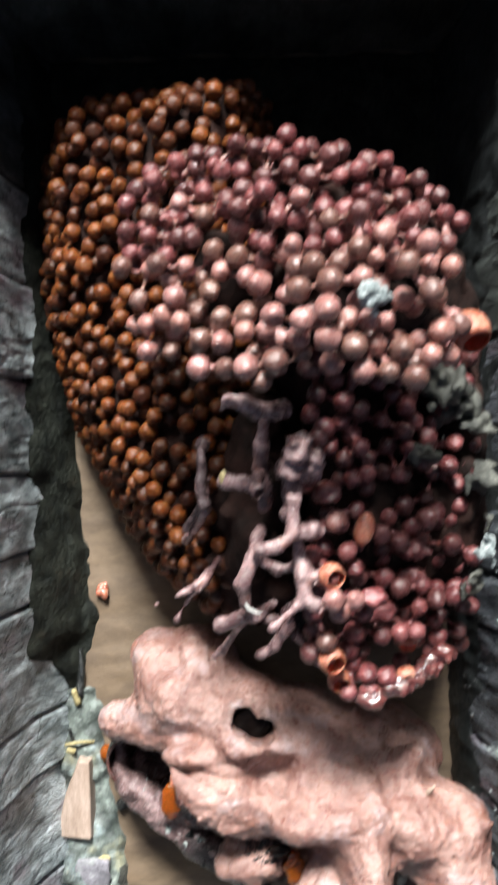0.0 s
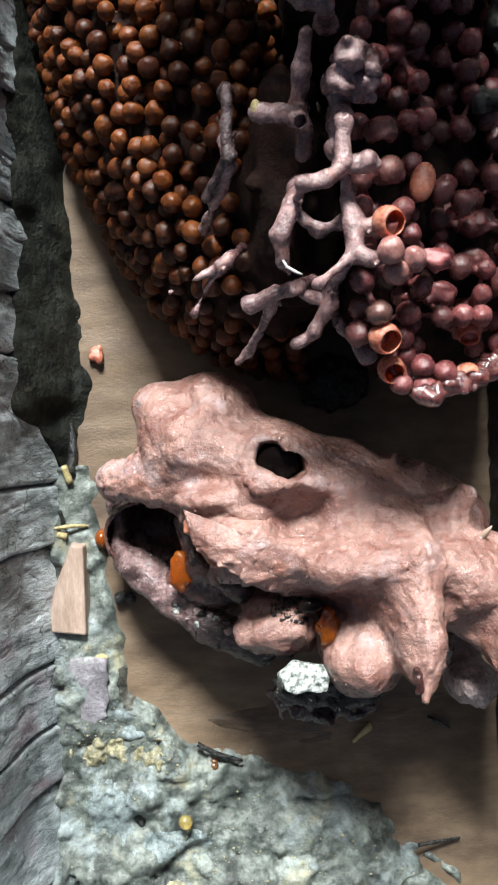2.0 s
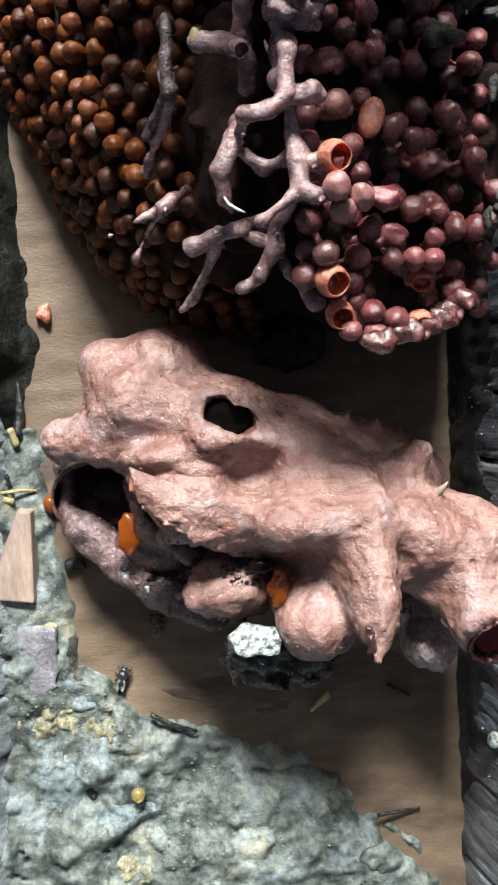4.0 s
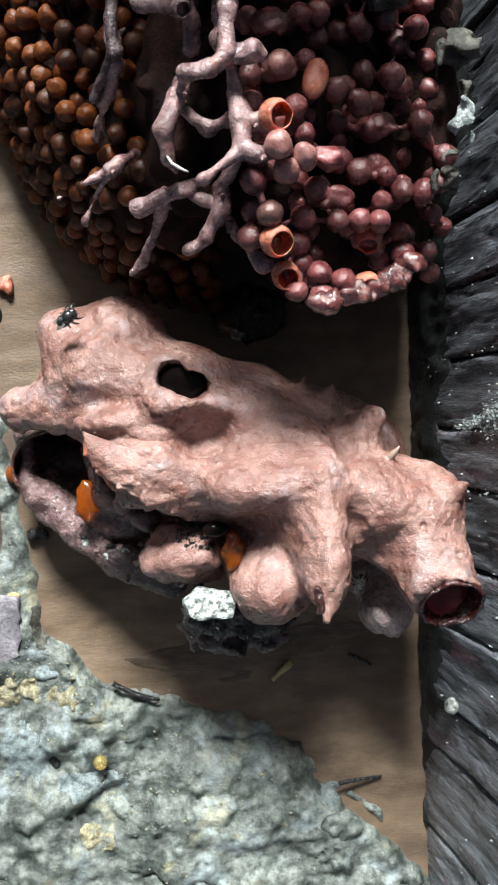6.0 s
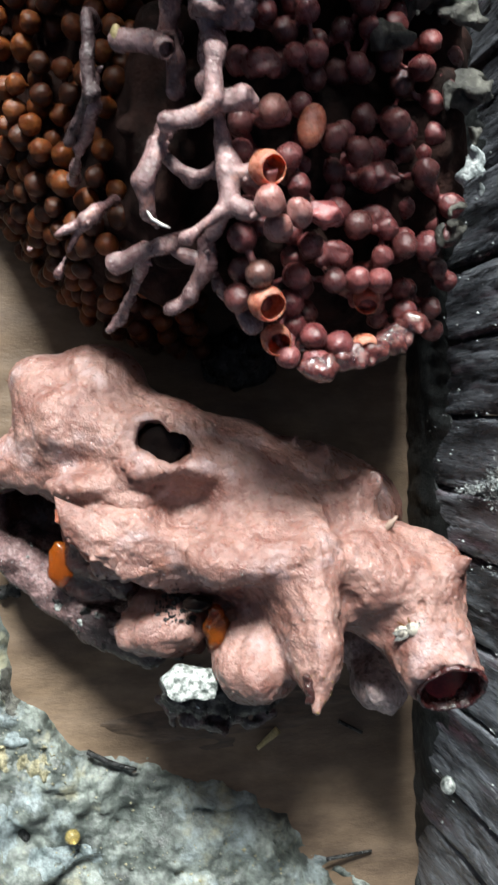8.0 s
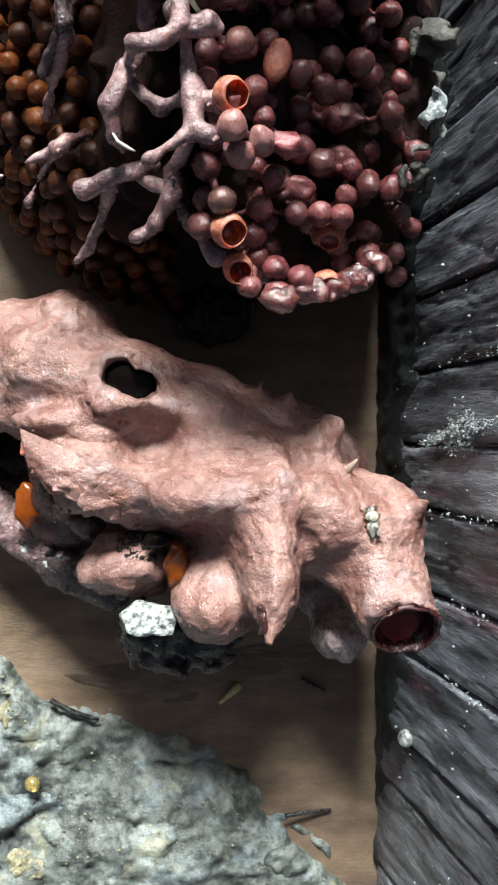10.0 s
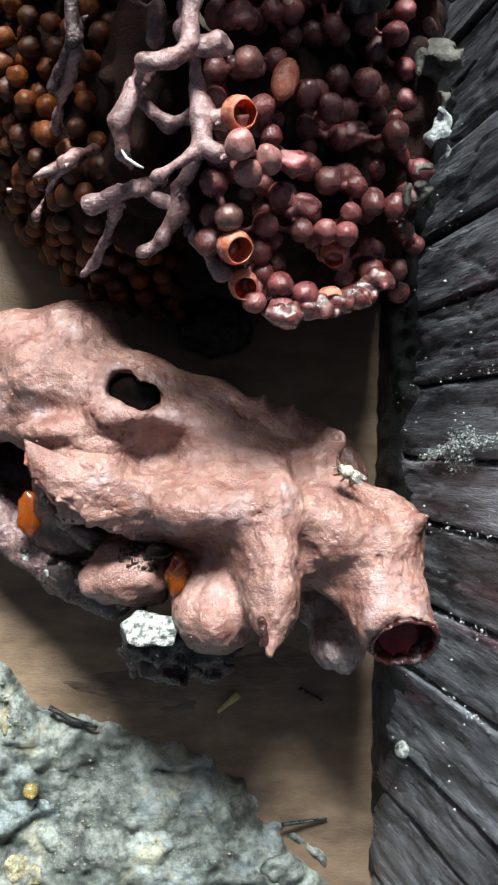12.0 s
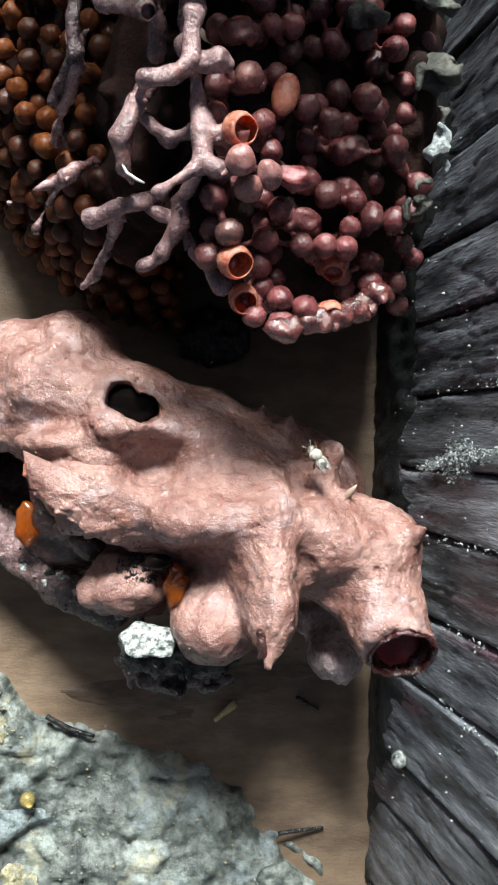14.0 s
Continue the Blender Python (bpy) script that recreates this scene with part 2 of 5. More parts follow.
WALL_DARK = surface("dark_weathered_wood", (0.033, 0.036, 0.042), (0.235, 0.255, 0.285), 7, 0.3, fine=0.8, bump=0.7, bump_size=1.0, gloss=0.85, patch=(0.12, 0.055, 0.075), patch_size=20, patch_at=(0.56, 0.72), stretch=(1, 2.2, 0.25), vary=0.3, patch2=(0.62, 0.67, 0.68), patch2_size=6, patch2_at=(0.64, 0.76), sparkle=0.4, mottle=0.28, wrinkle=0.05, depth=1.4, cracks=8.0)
# blackened copy of the wall wood that holds the far end's shade
WALL_SHADED = surface("shaded_black_wood", (0.028, 0.032, 0.029), (0.13, 0.145, 0.135), 8, 0.5, fine=1.1, bump=1.0, bump_size=1.0, stretch=(1, 2.0, 0.4), vary=0.3, depth=1.6)
WAX = surface("pink_brown_wax", (0.205, 0.096, 0.077), (0.35, 0.203, 0.170), 7, 0.33, fine=1.1, bump=0.8, bump_size=1.2, gloss=0.85, flesh=0.14, patch=(0.39, 0.29, 0.285), patch_size=10, patch_at=(0.55, 0.70), patch2=(0.27, 0.115, 0.078), patch2_size=8, patch2_at=(0.57, 0.70), sparkle=0.5, wrinkle=0.12, depth=1.2, mottle=0.26, cracks=0.0)
WAX_GREY = surface("greyish_wax", (0.26, 0.18, 0.172), (0.47, 0.37, 0.36), 5, 0.33, fine=0.9, bump=1.0, bump_size=1.0, gloss=0.7, flesh=0.05, sparkle=0.5, wrinkle=0.08, depth=1.2, mottle=0.45)
RIM_WAX = surface("wet_mauve_wax", (0.07, 0.038, 0.036), (0.26, 0.165, 0.16), 4, 0.2, fine=0.8, bump=1.0, bump_size=0.9, gloss=0.9, sparkle=0.6, wrinkle=0.05, depth=1.2, mottle=0.5)
WAX_ORANGE = surface("orange_brown_wax", (0.33, 0.095, 0.055), (0.50, 0.20, 0.13), 3, 0.3, fine=0.7, bump=0.8, bump_size=0.6, gloss=0.7, flesh=0.5, wrinkle=0.08)
WAX_BROWN = surface("glossy_brown_wax", (0.035, 0.012, 0.010), (0.11, 0.042, 0.034), 4, 0.22, fine=0.8, bump=0.8, bump_size=0.9, gloss=0.8, sparkle=0.5)
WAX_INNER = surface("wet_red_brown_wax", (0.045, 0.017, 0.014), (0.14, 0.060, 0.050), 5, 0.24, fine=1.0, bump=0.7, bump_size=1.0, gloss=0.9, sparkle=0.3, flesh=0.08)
WAX_RED = surface("dark_red_wax", (0.022, 0.004, 0.004), (0.065, 0.013, 0.012), 3, 0.25, fine=0.7, bump=0.8, bump_size=0.7, gloss=0.8, flesh=0.1, wrinkle=0.03)
WAX_DARK = surface("dark_mauve_wax", (0.025, 0.016, 0.017), (0.11, 0.07, 0.072), 5, 0.3, fine=0.9, bump=1.0, bump_size=0.9, gloss=0.7, sparkle=0.8, wrinkle=0.05)
PILLAR = surface("mauve_wax", (0.095, 0.050, 0.050), (0.37, 0.235, 0.23), 3.5, 0.26, fine=0.8, bump=1.0, bump_size=0.5, gloss=1.0, flesh=0.08, patch=(0.09, 0.045, 0.046), patch_size=6, patch_at=(0.51, 0.63), patch2=(0.36, 0.17, 0.13), patch2_size=5, patch2_at=(0.58, 0.70), sparkle=0.5, wrinkle=0.05, depth=1.0)
# near-black brown: the shade in the gaps is part of this colour
CORE = surface("gap_shade_core", (0.010, 0.006, 0.005), (0.032, 0.015, 0.012), 5, 0.8, fine=0.9, bump=1.0, bump_size=0.9, gloss=0.12, wrinkle=0.1)
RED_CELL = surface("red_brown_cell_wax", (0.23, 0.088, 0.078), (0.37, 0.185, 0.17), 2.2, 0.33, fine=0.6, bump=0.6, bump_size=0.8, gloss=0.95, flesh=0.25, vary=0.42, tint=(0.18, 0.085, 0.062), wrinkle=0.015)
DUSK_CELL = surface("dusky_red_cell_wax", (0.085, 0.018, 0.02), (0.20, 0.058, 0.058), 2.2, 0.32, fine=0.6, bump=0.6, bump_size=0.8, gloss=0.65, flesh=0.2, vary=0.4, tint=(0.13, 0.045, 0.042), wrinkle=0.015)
AMBER_CELL = surface("amber_cell_wax", (0.095, 0.023, 0.0055), (0.195, 0.060, 0.012), 2.8, 0.42, fine=0.8, bump=0.5, bump_size=0.8, gloss=0.35, flesh=0.4, flesh_colour=(1.0, 0.4, 0.15), vary=0.35, tint=(0.05, 0.013, 0.006), wrinkle=0.012)
WET_CELL = surface("wet_torn_cell_wax", (0.05, 0.011, 0.010), (0.14, 0.04, 0.034), 1.6, 0.12, fine=0.5, bump=0.8, bump_size=0.6, gloss=1.0, flesh=0.15, patch=(0.17, 0.12, 0.115), patch_size=2.2, patch_at=(0.60, 0.70), coat=0.6, wrinkle=0.10)
HONEY_DARK = surface("dark_honey", (0.004, 0.003, 0.003), (0.008, 0.005, 0.004), 4, 0.05, bump=0.1, bump_size=2.0, gloss=0.12)
HONEY_RED = surface("red_honey", (0.16, 0.008, 0.008), (0.28, 0.016, 0.014), 4, 0.10, bump=0.08, gloss=0.5)
HONEY = surface("orange_honey", (0.36, 0.07, 0.005), (0.48, 0.12, 0.009), 4, 0.05, bump=0.06, gloss=0.7, clear=0.6, mottle=0.1)
BEAD = surface("yellow_resin", (0.55, 0.42, 0.12), (0.70, 0.56, 0.22), 2, 0.1, bump=0.05, clear=0.7)
PALE_RESIN = surface("pale_resin", (0.07, 0.09, 0.08), (0.66, 0.71, 0.67), 1.1, 0.14, fine=0.4, bump=1.0, bump_size=0.6, gloss=1.0, mottle=0.5, wrinkle=0.2)
# olive bark, taken near black so its colour also carries shade
BANK = surface("shade_dark_olive", (0.005, 0.0065, 0.005), (0.025, 0.028, 0.021), 6, 0.6, fine=1.2, bump=1.0, bump_size=1.2, gloss=0.2, patch=(0.034, 0.03, 0.02), patch_size=7, patch_at=(0.6, 0.75), depth=1.6, mottle=0.5)
SCRAP = surface("pale_grey_resin", (0.022, 0.023, 0.019), (0.11, 0.11, 0.092), 3, 0.45, fine=0.8, bump=1.0, bump_size=0.9, depth=1.5, wrinkle=0.2, mottle=0.5)
PLATE = surface("purplish_grey_flake", (0.11, 0.105, 0.115), (0.24, 0.225, 0.25), 6, 0.4, fine=0.9, bump=1.0, bump_size=0.9, patch=(0.30, 0.32, 0.30), patch_size=7, patch_at=(0.6, 0.7), wrinkle=0.1, cracks=0.0)
CHIP = surface("cut_wood", (0.30, 0.215, 0.165), (0.43, 0.325, 0.265), 5, 0.65, fine=0.8, bump=0.6, stretch=(2.0, 0.5, 1), patch=(0.20, 0.14, 0.11), patch_size=6, patch_at=(0.60, 0.78), wrinkle=0.03, mottle=0.14)
STRAW = surface("yellow_straw", (0.30, 0.24, 0.10), (0.50, 0.42, 0.22), 2, 0.6, fine=0.5, bump=0.5)
# near-black, for the strip that stands in for shade at the wall's foot
FOOT_SHADE = surface("foot_shade_dark", (0.010, 0.012, 0.012), (0.045, 0.05, 0.05), 9, 0.5, fine=1.2, bump=0.8, bump_size=1.0, gloss=0.4, mottle=0.4)
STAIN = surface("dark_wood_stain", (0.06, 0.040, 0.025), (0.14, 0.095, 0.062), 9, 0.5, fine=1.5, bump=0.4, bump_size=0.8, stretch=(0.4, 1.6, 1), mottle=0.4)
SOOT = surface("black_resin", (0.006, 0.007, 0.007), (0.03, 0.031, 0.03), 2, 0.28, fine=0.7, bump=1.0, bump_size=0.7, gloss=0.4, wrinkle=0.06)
MOULD = surface("white_mould", (0.16, 0.19, 0.19), (0.50, 0.55, 0.54), 1.6, 0.6, fine=0.5, bump=1.0, bump_size=0.6, depth=1.5, wrinkle=0.2, mottle=0.5)
PALE_BLUE = surface("pale_blue_mould", (0.12, 0.155, 0.155), (0.25, 0.30, 0.305), 4, 0.5, fine=0.8, bump=1.0, bump_size=0.9, patch=(0.10, 0.12, 0.11), patch_size=4, patch_at=(0.55, 0.7), wrinkle=0.04, mottle=0.45)
SAND = surface("yellow_grit", (0.14, 0.13, 0.07), (0.42, 0.39, 0.25), 1.6, 0.5, fine=0.6, bump=1.0, bump_size=0.7, depth=1.6, wrinkle=0.1, mottle=0.5, patch=(0.16, 0.18, 0.165), patch_size=4, patch_at=(0.5, 0.6))
EARTH = surface("brown_earth", (0.10, 0.075, 0.05), (0.18, 0.14, 0.10), 60, 0.9, fine=6, bump=0.8, bump_size=8)
WHITE = surface("white_wax", (0.62, 0.60, 0.56), (0.80, 0.78, 0.74), 2, 0.3, fine=0.5, bump=0.3, mottle=0.1)
BEE_DUST = surface("dusty_body", (0.30, 0.28, 0.23), (0.56, 0.54, 0.46), 0.9, 0.55, fine=0.25, bump=0.8, bump_size=0.25, patch=(0.08, 0.07, 0.06), patch_size=1.2, patch_at=(0.48, 0.58))
BEE_BLACK = surface("black_body", (0.012, 0.012, 0.013), (0.03, 0.03, 0.03), 0.8, 0.25, fine=0.3, bump=0.3, bump_size=0.3, gloss=0.6)
BEE_AMBER = surface("amber_body", (0.075, 0.033, 0.013), (0.14, 0.066, 0.026), 0.8, 0.25, fine=0.3, bump=0.2, gloss=0.6, patch=(0.10, 0.04, 0.015), patch_size=0.9, patch_at=(0.55, 0.62))
WING = surface("clear_wing", (0.55, 0.55, 0.50), (0.70, 0.70, 0.66), 1.0, 0.15, bump=0.1, gloss=0.6, clear=0.75)

# ---------------------------------------------------------------- ground and box
gv, gf = box_faces((-3000, -3000, -45), (3000, 3000, -25))
ground = part("ground", gv, gf, EARTH, smooth=False)
tagged(ground, "bare brown earth under the hive box", "ground", kind="structure")

X0, X1, Y0, Y1, RIM = -47.0, 57.0, -205.0, 104.0, 88.0


def sheet(name, us, vs, fn, material, parent=None, label="", back=None):
    """A grid of points fn(u, v), closed at the back by the same grid moved by the vector back."""
    us, vs = np.asarray(us, float), np.asarray(vs, float)
    u, v = np.meshgrid(us, vs, indexing="ij")
    p = fn(u, v).reshape(-1, 3)
    nu, nv = len(us), len(vs)
    f = [(i * nv + j, (i + 1) * nv + j, (i + 1) * nv + j + 1, i * nv + j + 1) for i in range(nu - 1) for j in range(nv - 1)]
    if back is not None:
        n = len(p)
        q = p + np.array(back, float)
        p = np.concatenate([p, q])
        f += [(n + a, n + d, n + c, n + b) for a, b, c, d in f]
        edge = [i * nv for i in range(nu)] + [(nu - 1) * nv + j for j in range(1, nv)] + [i * nv + nv - 1 for i in range(nu - 2, -1, -1)] + [j for j in range(nv - 2, 0, -1)]
        m = len(edge)
        f += [(edge[(k + 1) % m], edge[k], n + edge[k], n + edge[(k + 1) % m]) for k in range(m)]
    return part(name, p, f, material, parent, label)


# floor board
floor = thing("floor", (0, -50, -14), "pale brown wooden board bottom of the hive box", "floor", kind="structure")
sheet("board", np.arange(-62, 73.1, 1.5), np.arange(-222, 121, 1.5),
      lambda u, v: np.stack([u, v, 0.25 * fbm(np.stack([u * 0.3, v * 1.5, 0 * u], -1), 9, 3)], -1), FLOOR_WOOD, floor, back=(0, 0, -14))


def plank(parent, side, y0, y1, z0, z1, out, tilt, seed, thick=14):
    """An upright slab of a side wall: its split inner face looks along side (+1 or -1) from x = out."""
    us = np.linspace(y0 + 0.12, y1 - 0.12, max(5, int((y1 - y0) / 0.4)))
    vs = np.arange(z0, z1 + 0.1, 1.2)

    def face(u, v):
        s = np.stack([u * 1.6, v * 0.35, np.full_like(u, seed * 31.0)], -1)
        w = np.clip((np.minimum(u - y0, y1 - u) + 0.3 * grain(s, 4, seed + 3)) / 0.9, 0, 1)
        cracks = np.exp(-(fbm(np.stack([u, v * 0.28, np.full_like(u, seed * 17.0)], -1), 8, seed + 4) / 0.045) ** 2)
        depth = (fbm(s, 9, seed) * 1.0 + grain(s, 1.6, seed + 9) * 0.35) * 0.25 - 0.3 * cracks + (1 - w) ** 2 * -1.9 + tilt * (u - y0)
        foot = np.clip((22 - v) / 22, 0, 1) ** 2 * (5.0 if side > 0 else 1.0)
        lean = 0.10 * np.clip(v - 8, 0, None)
        return np.stack([out + side * (depth + foot - lean), u, v], -1)

    # slabs near the far end take the blackened wood, shade in its colour
    ob = sheet("slab", us if side < 0 else us[::-1], vs, face, WALL_SHADED if y0 > (64 if side > 0 else 20) else WALL_WOOD if side > 0 else WALL_DARK, parent, back=(-side * thick, 0, 0))
    return ob


def side_wall(name, side, out, cuts, seed, label):
    w = thing(name, (out, -50, -14), label, "wall", kind="structure")
    r = np.random.default_rng(seed)
    for k in range(len(cuts) - 1):
        plank(w, side, cuts[k], cuts[k + 1], -13.0, RIM + r.uniform(-2, 2), out - side * r.uniform(0, 0.9), r.uniform(-0.03, 0.03), seed + k)
    return w


side_wall("wall_east", -1, X1, [-222, -200, -178, -160, -140, -129, -111, -97.4, -82, -70, -56, -42, -29, -14, 4, 24, 45, 68, 90, 118], 40,
          "dark weathered wooden side of upright slabs with pale mould")
side_wall("wall_west", 1, X0, [-222, -200, -176, -152, -131, -118, -104, -78, -64, -36, -23, -4, 19, 42, 66, 90, 118], 80,
          "grey weathered wooden side of cracked upright slabs")
for name, y, side in (("wall_north", Y1, -1), ("wall_south", Y0, 1)):
    w = thing(name, (5, y, -14), "dark wooden end board of the hive box", "wall", kind="structure")
    # the north board takes the blackened wood as well, for the same shade
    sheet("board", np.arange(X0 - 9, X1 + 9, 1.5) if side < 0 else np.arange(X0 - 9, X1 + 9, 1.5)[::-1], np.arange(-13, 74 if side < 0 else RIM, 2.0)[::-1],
          lambda u, v: np.stack([u, y + side * (fbm(np.stack([u * 1.5, v * 0.4, 0 * u + y], -1), 9, 5) * 1.2), v], -1), WALL_SHADED if side < 0 else WALL_DARK, w, back=(0, -side * 14, 0))


# shade on the foot of the east side, put in as a dark strip
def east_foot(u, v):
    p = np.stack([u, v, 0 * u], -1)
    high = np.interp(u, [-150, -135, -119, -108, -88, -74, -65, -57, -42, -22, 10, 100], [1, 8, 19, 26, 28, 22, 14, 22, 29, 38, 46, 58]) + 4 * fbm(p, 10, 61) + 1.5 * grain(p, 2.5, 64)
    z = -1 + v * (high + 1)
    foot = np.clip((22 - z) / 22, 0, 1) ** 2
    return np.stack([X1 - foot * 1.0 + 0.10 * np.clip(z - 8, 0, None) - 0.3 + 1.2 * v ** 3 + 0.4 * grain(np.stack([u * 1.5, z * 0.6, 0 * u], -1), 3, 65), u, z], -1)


foot_dark = sheet("damp_strip", np.arange(-160, 103, 1.0), np.linspace(0, 1, 26), east_foot, FOOT_SHADE, back=(1.6, 0, 0))
tagged(foot_dark, "dark strip standing in for shade along the foot of the weathered side", "dirt", kind="structure")

# ---------------------------------------------------------------- crust at the low end of the box
EDGE_X = [-60, -52, -45, -36, -30, -24, -16, 2, 11, 21, 33, 46, 51, 60, 75]
EDGE_Y = [-56, -58, -60, -100, -107, -112, -124, -126, -130, -133, -146, -155, -163, -174, -180]


STRIP_Y = [-108, -89, -66, -40, -15, 10, 45, 70, 100]
STRIP_X = [-27.5, -30.5, -33.5, -34.5, -37.0, -38, -40, -42, -43]


def crust_height(u, v):
    p = np.stack([u, v, 0 * u], -1)
    inside = np.interp(u, EDGE_X, EDGE_Y) - v + 2.6 * fbm(p, 7, 21)
    strip = np.clip((np.interp(v, STRIP_Y, STRIP_X) - u + 1.2 * grain(p, 5, 29)) / 3.5, 0, 1)
    rise = np.clip(inside / 7, 0, 1)
    rise = rise * rise * (3 - 2 * rise)
    z = -1.6 + rise * (3.9 + 1.9 * fbm(p, 17, 22) + 0.06 * np.clip(inside, 0, 40))
    bumps = 0.9 * fbm(p, 6, 23) + 0.55 * grain(p, 2.0, 25) + 0.3 * grain(p, 1.1, 26)
    step = lambda n, at, wide: np.clip((n - at) / wide, 0, 1)
    layers = 1.3 * step(grain(p, 13, 27), 0.15, 0.12) + 1.0 * step(grain(p, 9, 28) + 0.3 * grain(p, 2.5, 30), 0.25, 0.1)
    split = 1.8 * np.exp(-(fbm(p, 22, 43, 4) / 0.04) ** 2) * step(grain(p, 15, 44), -0.2, 0.4) + 1.2 * np.exp(-(fbm(p, 10, 47, 4) / 0.04) ** 2) * step(grain(p, 11, 48), 0.0, 0.3)
    pit = 3.2 * np.exp(-((u + 27.5) ** 2 / 9 + (v + 141.5) ** 2 / 5)) + 4.2 * np.exp(-(((u - 40) * 0.75 + (v + 156) * 0.6) ** 2 / 26 + ((u - 40) * -0.6 + (v + 156) * -0.75) ** 2 / 2.2))
    pit = pit + 2.2 * np.exp(-((u - 15) ** 2 / 60 + (v + 138.6 - 0.03 * (u - 15) ** 2) ** 2 / 1.2))
    body = z + rise * (bumps + layers - split - pit)
    bank = -1.6 + strip * (3.0 + bumps * 0.8 + layers * 0.6 + 0.08 * np.clip(-40 - u, 0, 9))
    return np.maximum(body, np.where(v < -60, bank, -3.0))


def bank_height(u, v):
    p = np.stack([u, v, 0 * u], -1)
    strip = np.clip((np.interp(v, STRIP_Y, STRIP_X) - u + 1.2 * grain(p, 5, 29)) / 3.5, 0, 1)
    bumps = 0.9 * fbm(p, 6, 23) + 0.4 * grain(p, 2.0, 25) + 0.2 * grain(p, 1.1, 26)
    strip = strip * np.clip((v + 60) / 16 + 0.4 * grain(p, 6, 50), 0, 1)
    return -1.6 + strip * (2.6 + bumps * 1.3 + (1.7 + 0.5 * grain(p, 9, 49)) * np.clip(-38.5 - u, 0, 12))


def on_crust(x, y):
    return float(crust_height(np.array([float(x)]), np.array([float(y)]))[0])


crust = sheet("crust", np.arange(-50, 58.6, 0.75), np.arange(-204, -57, 0.7), lambda u, v: np.stack([u, v, crust_height(u, v)], -1), CRUST, back=(0, 0, -2))
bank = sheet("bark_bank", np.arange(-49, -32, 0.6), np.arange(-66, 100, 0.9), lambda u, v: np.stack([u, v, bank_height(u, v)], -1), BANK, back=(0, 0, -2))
# dark sheet added over the board to give the far end its shade
far_shade = sheet("dirt_layer", np.arange(-50, 58, 1.2), np.arange(52, 103, 1.2), lambda u, v: np.stack([u, v, -2.5 + 5.0 * np.clip((v - 58 + 4 * fbm(np.stack([u, v, 0 * u], -1), 9, 38)) / 5, 0, 1) + 1.2 * fbm(np.stack([u, v, 0 * u], -1), 6, 39)], -1), BANK, back=(0, 0, -2))
tagged(far_shade, "dark sheet standing in for shade over the far end of the board", "dirt", kind="structure")
tagged(bank, "olive strip of bark and dirt along the box side, darkened for shade", "bark", kind="structure")
tagged(crust, "rough grey-green resin crust over the low end of the box", "resin crust", kind="structure")

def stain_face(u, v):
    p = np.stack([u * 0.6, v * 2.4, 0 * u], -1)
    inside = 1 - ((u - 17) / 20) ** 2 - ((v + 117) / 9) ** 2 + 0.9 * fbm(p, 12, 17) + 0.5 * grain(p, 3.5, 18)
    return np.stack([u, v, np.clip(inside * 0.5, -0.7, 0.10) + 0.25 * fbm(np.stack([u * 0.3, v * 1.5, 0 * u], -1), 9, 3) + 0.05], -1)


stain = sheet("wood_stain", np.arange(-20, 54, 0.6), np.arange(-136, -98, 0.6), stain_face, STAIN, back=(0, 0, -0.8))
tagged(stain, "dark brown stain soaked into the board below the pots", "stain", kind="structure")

# ---------------------------------------------------------------- cluster of wax food pots
pots = thing("food_pot_cluster", (10, -76, 0), "lumpy pinkish-brown wax food pots fused together on the box floor", "wax pots")


MOUTH, MOUTH_WAY = np.array((51.3, -100.4, 48.8)), np.array((0.05, -0.66, 0.75))
MOUTH_WAY = MOUTH_WAY / np.linalg.norm(MOUTH_WAY)


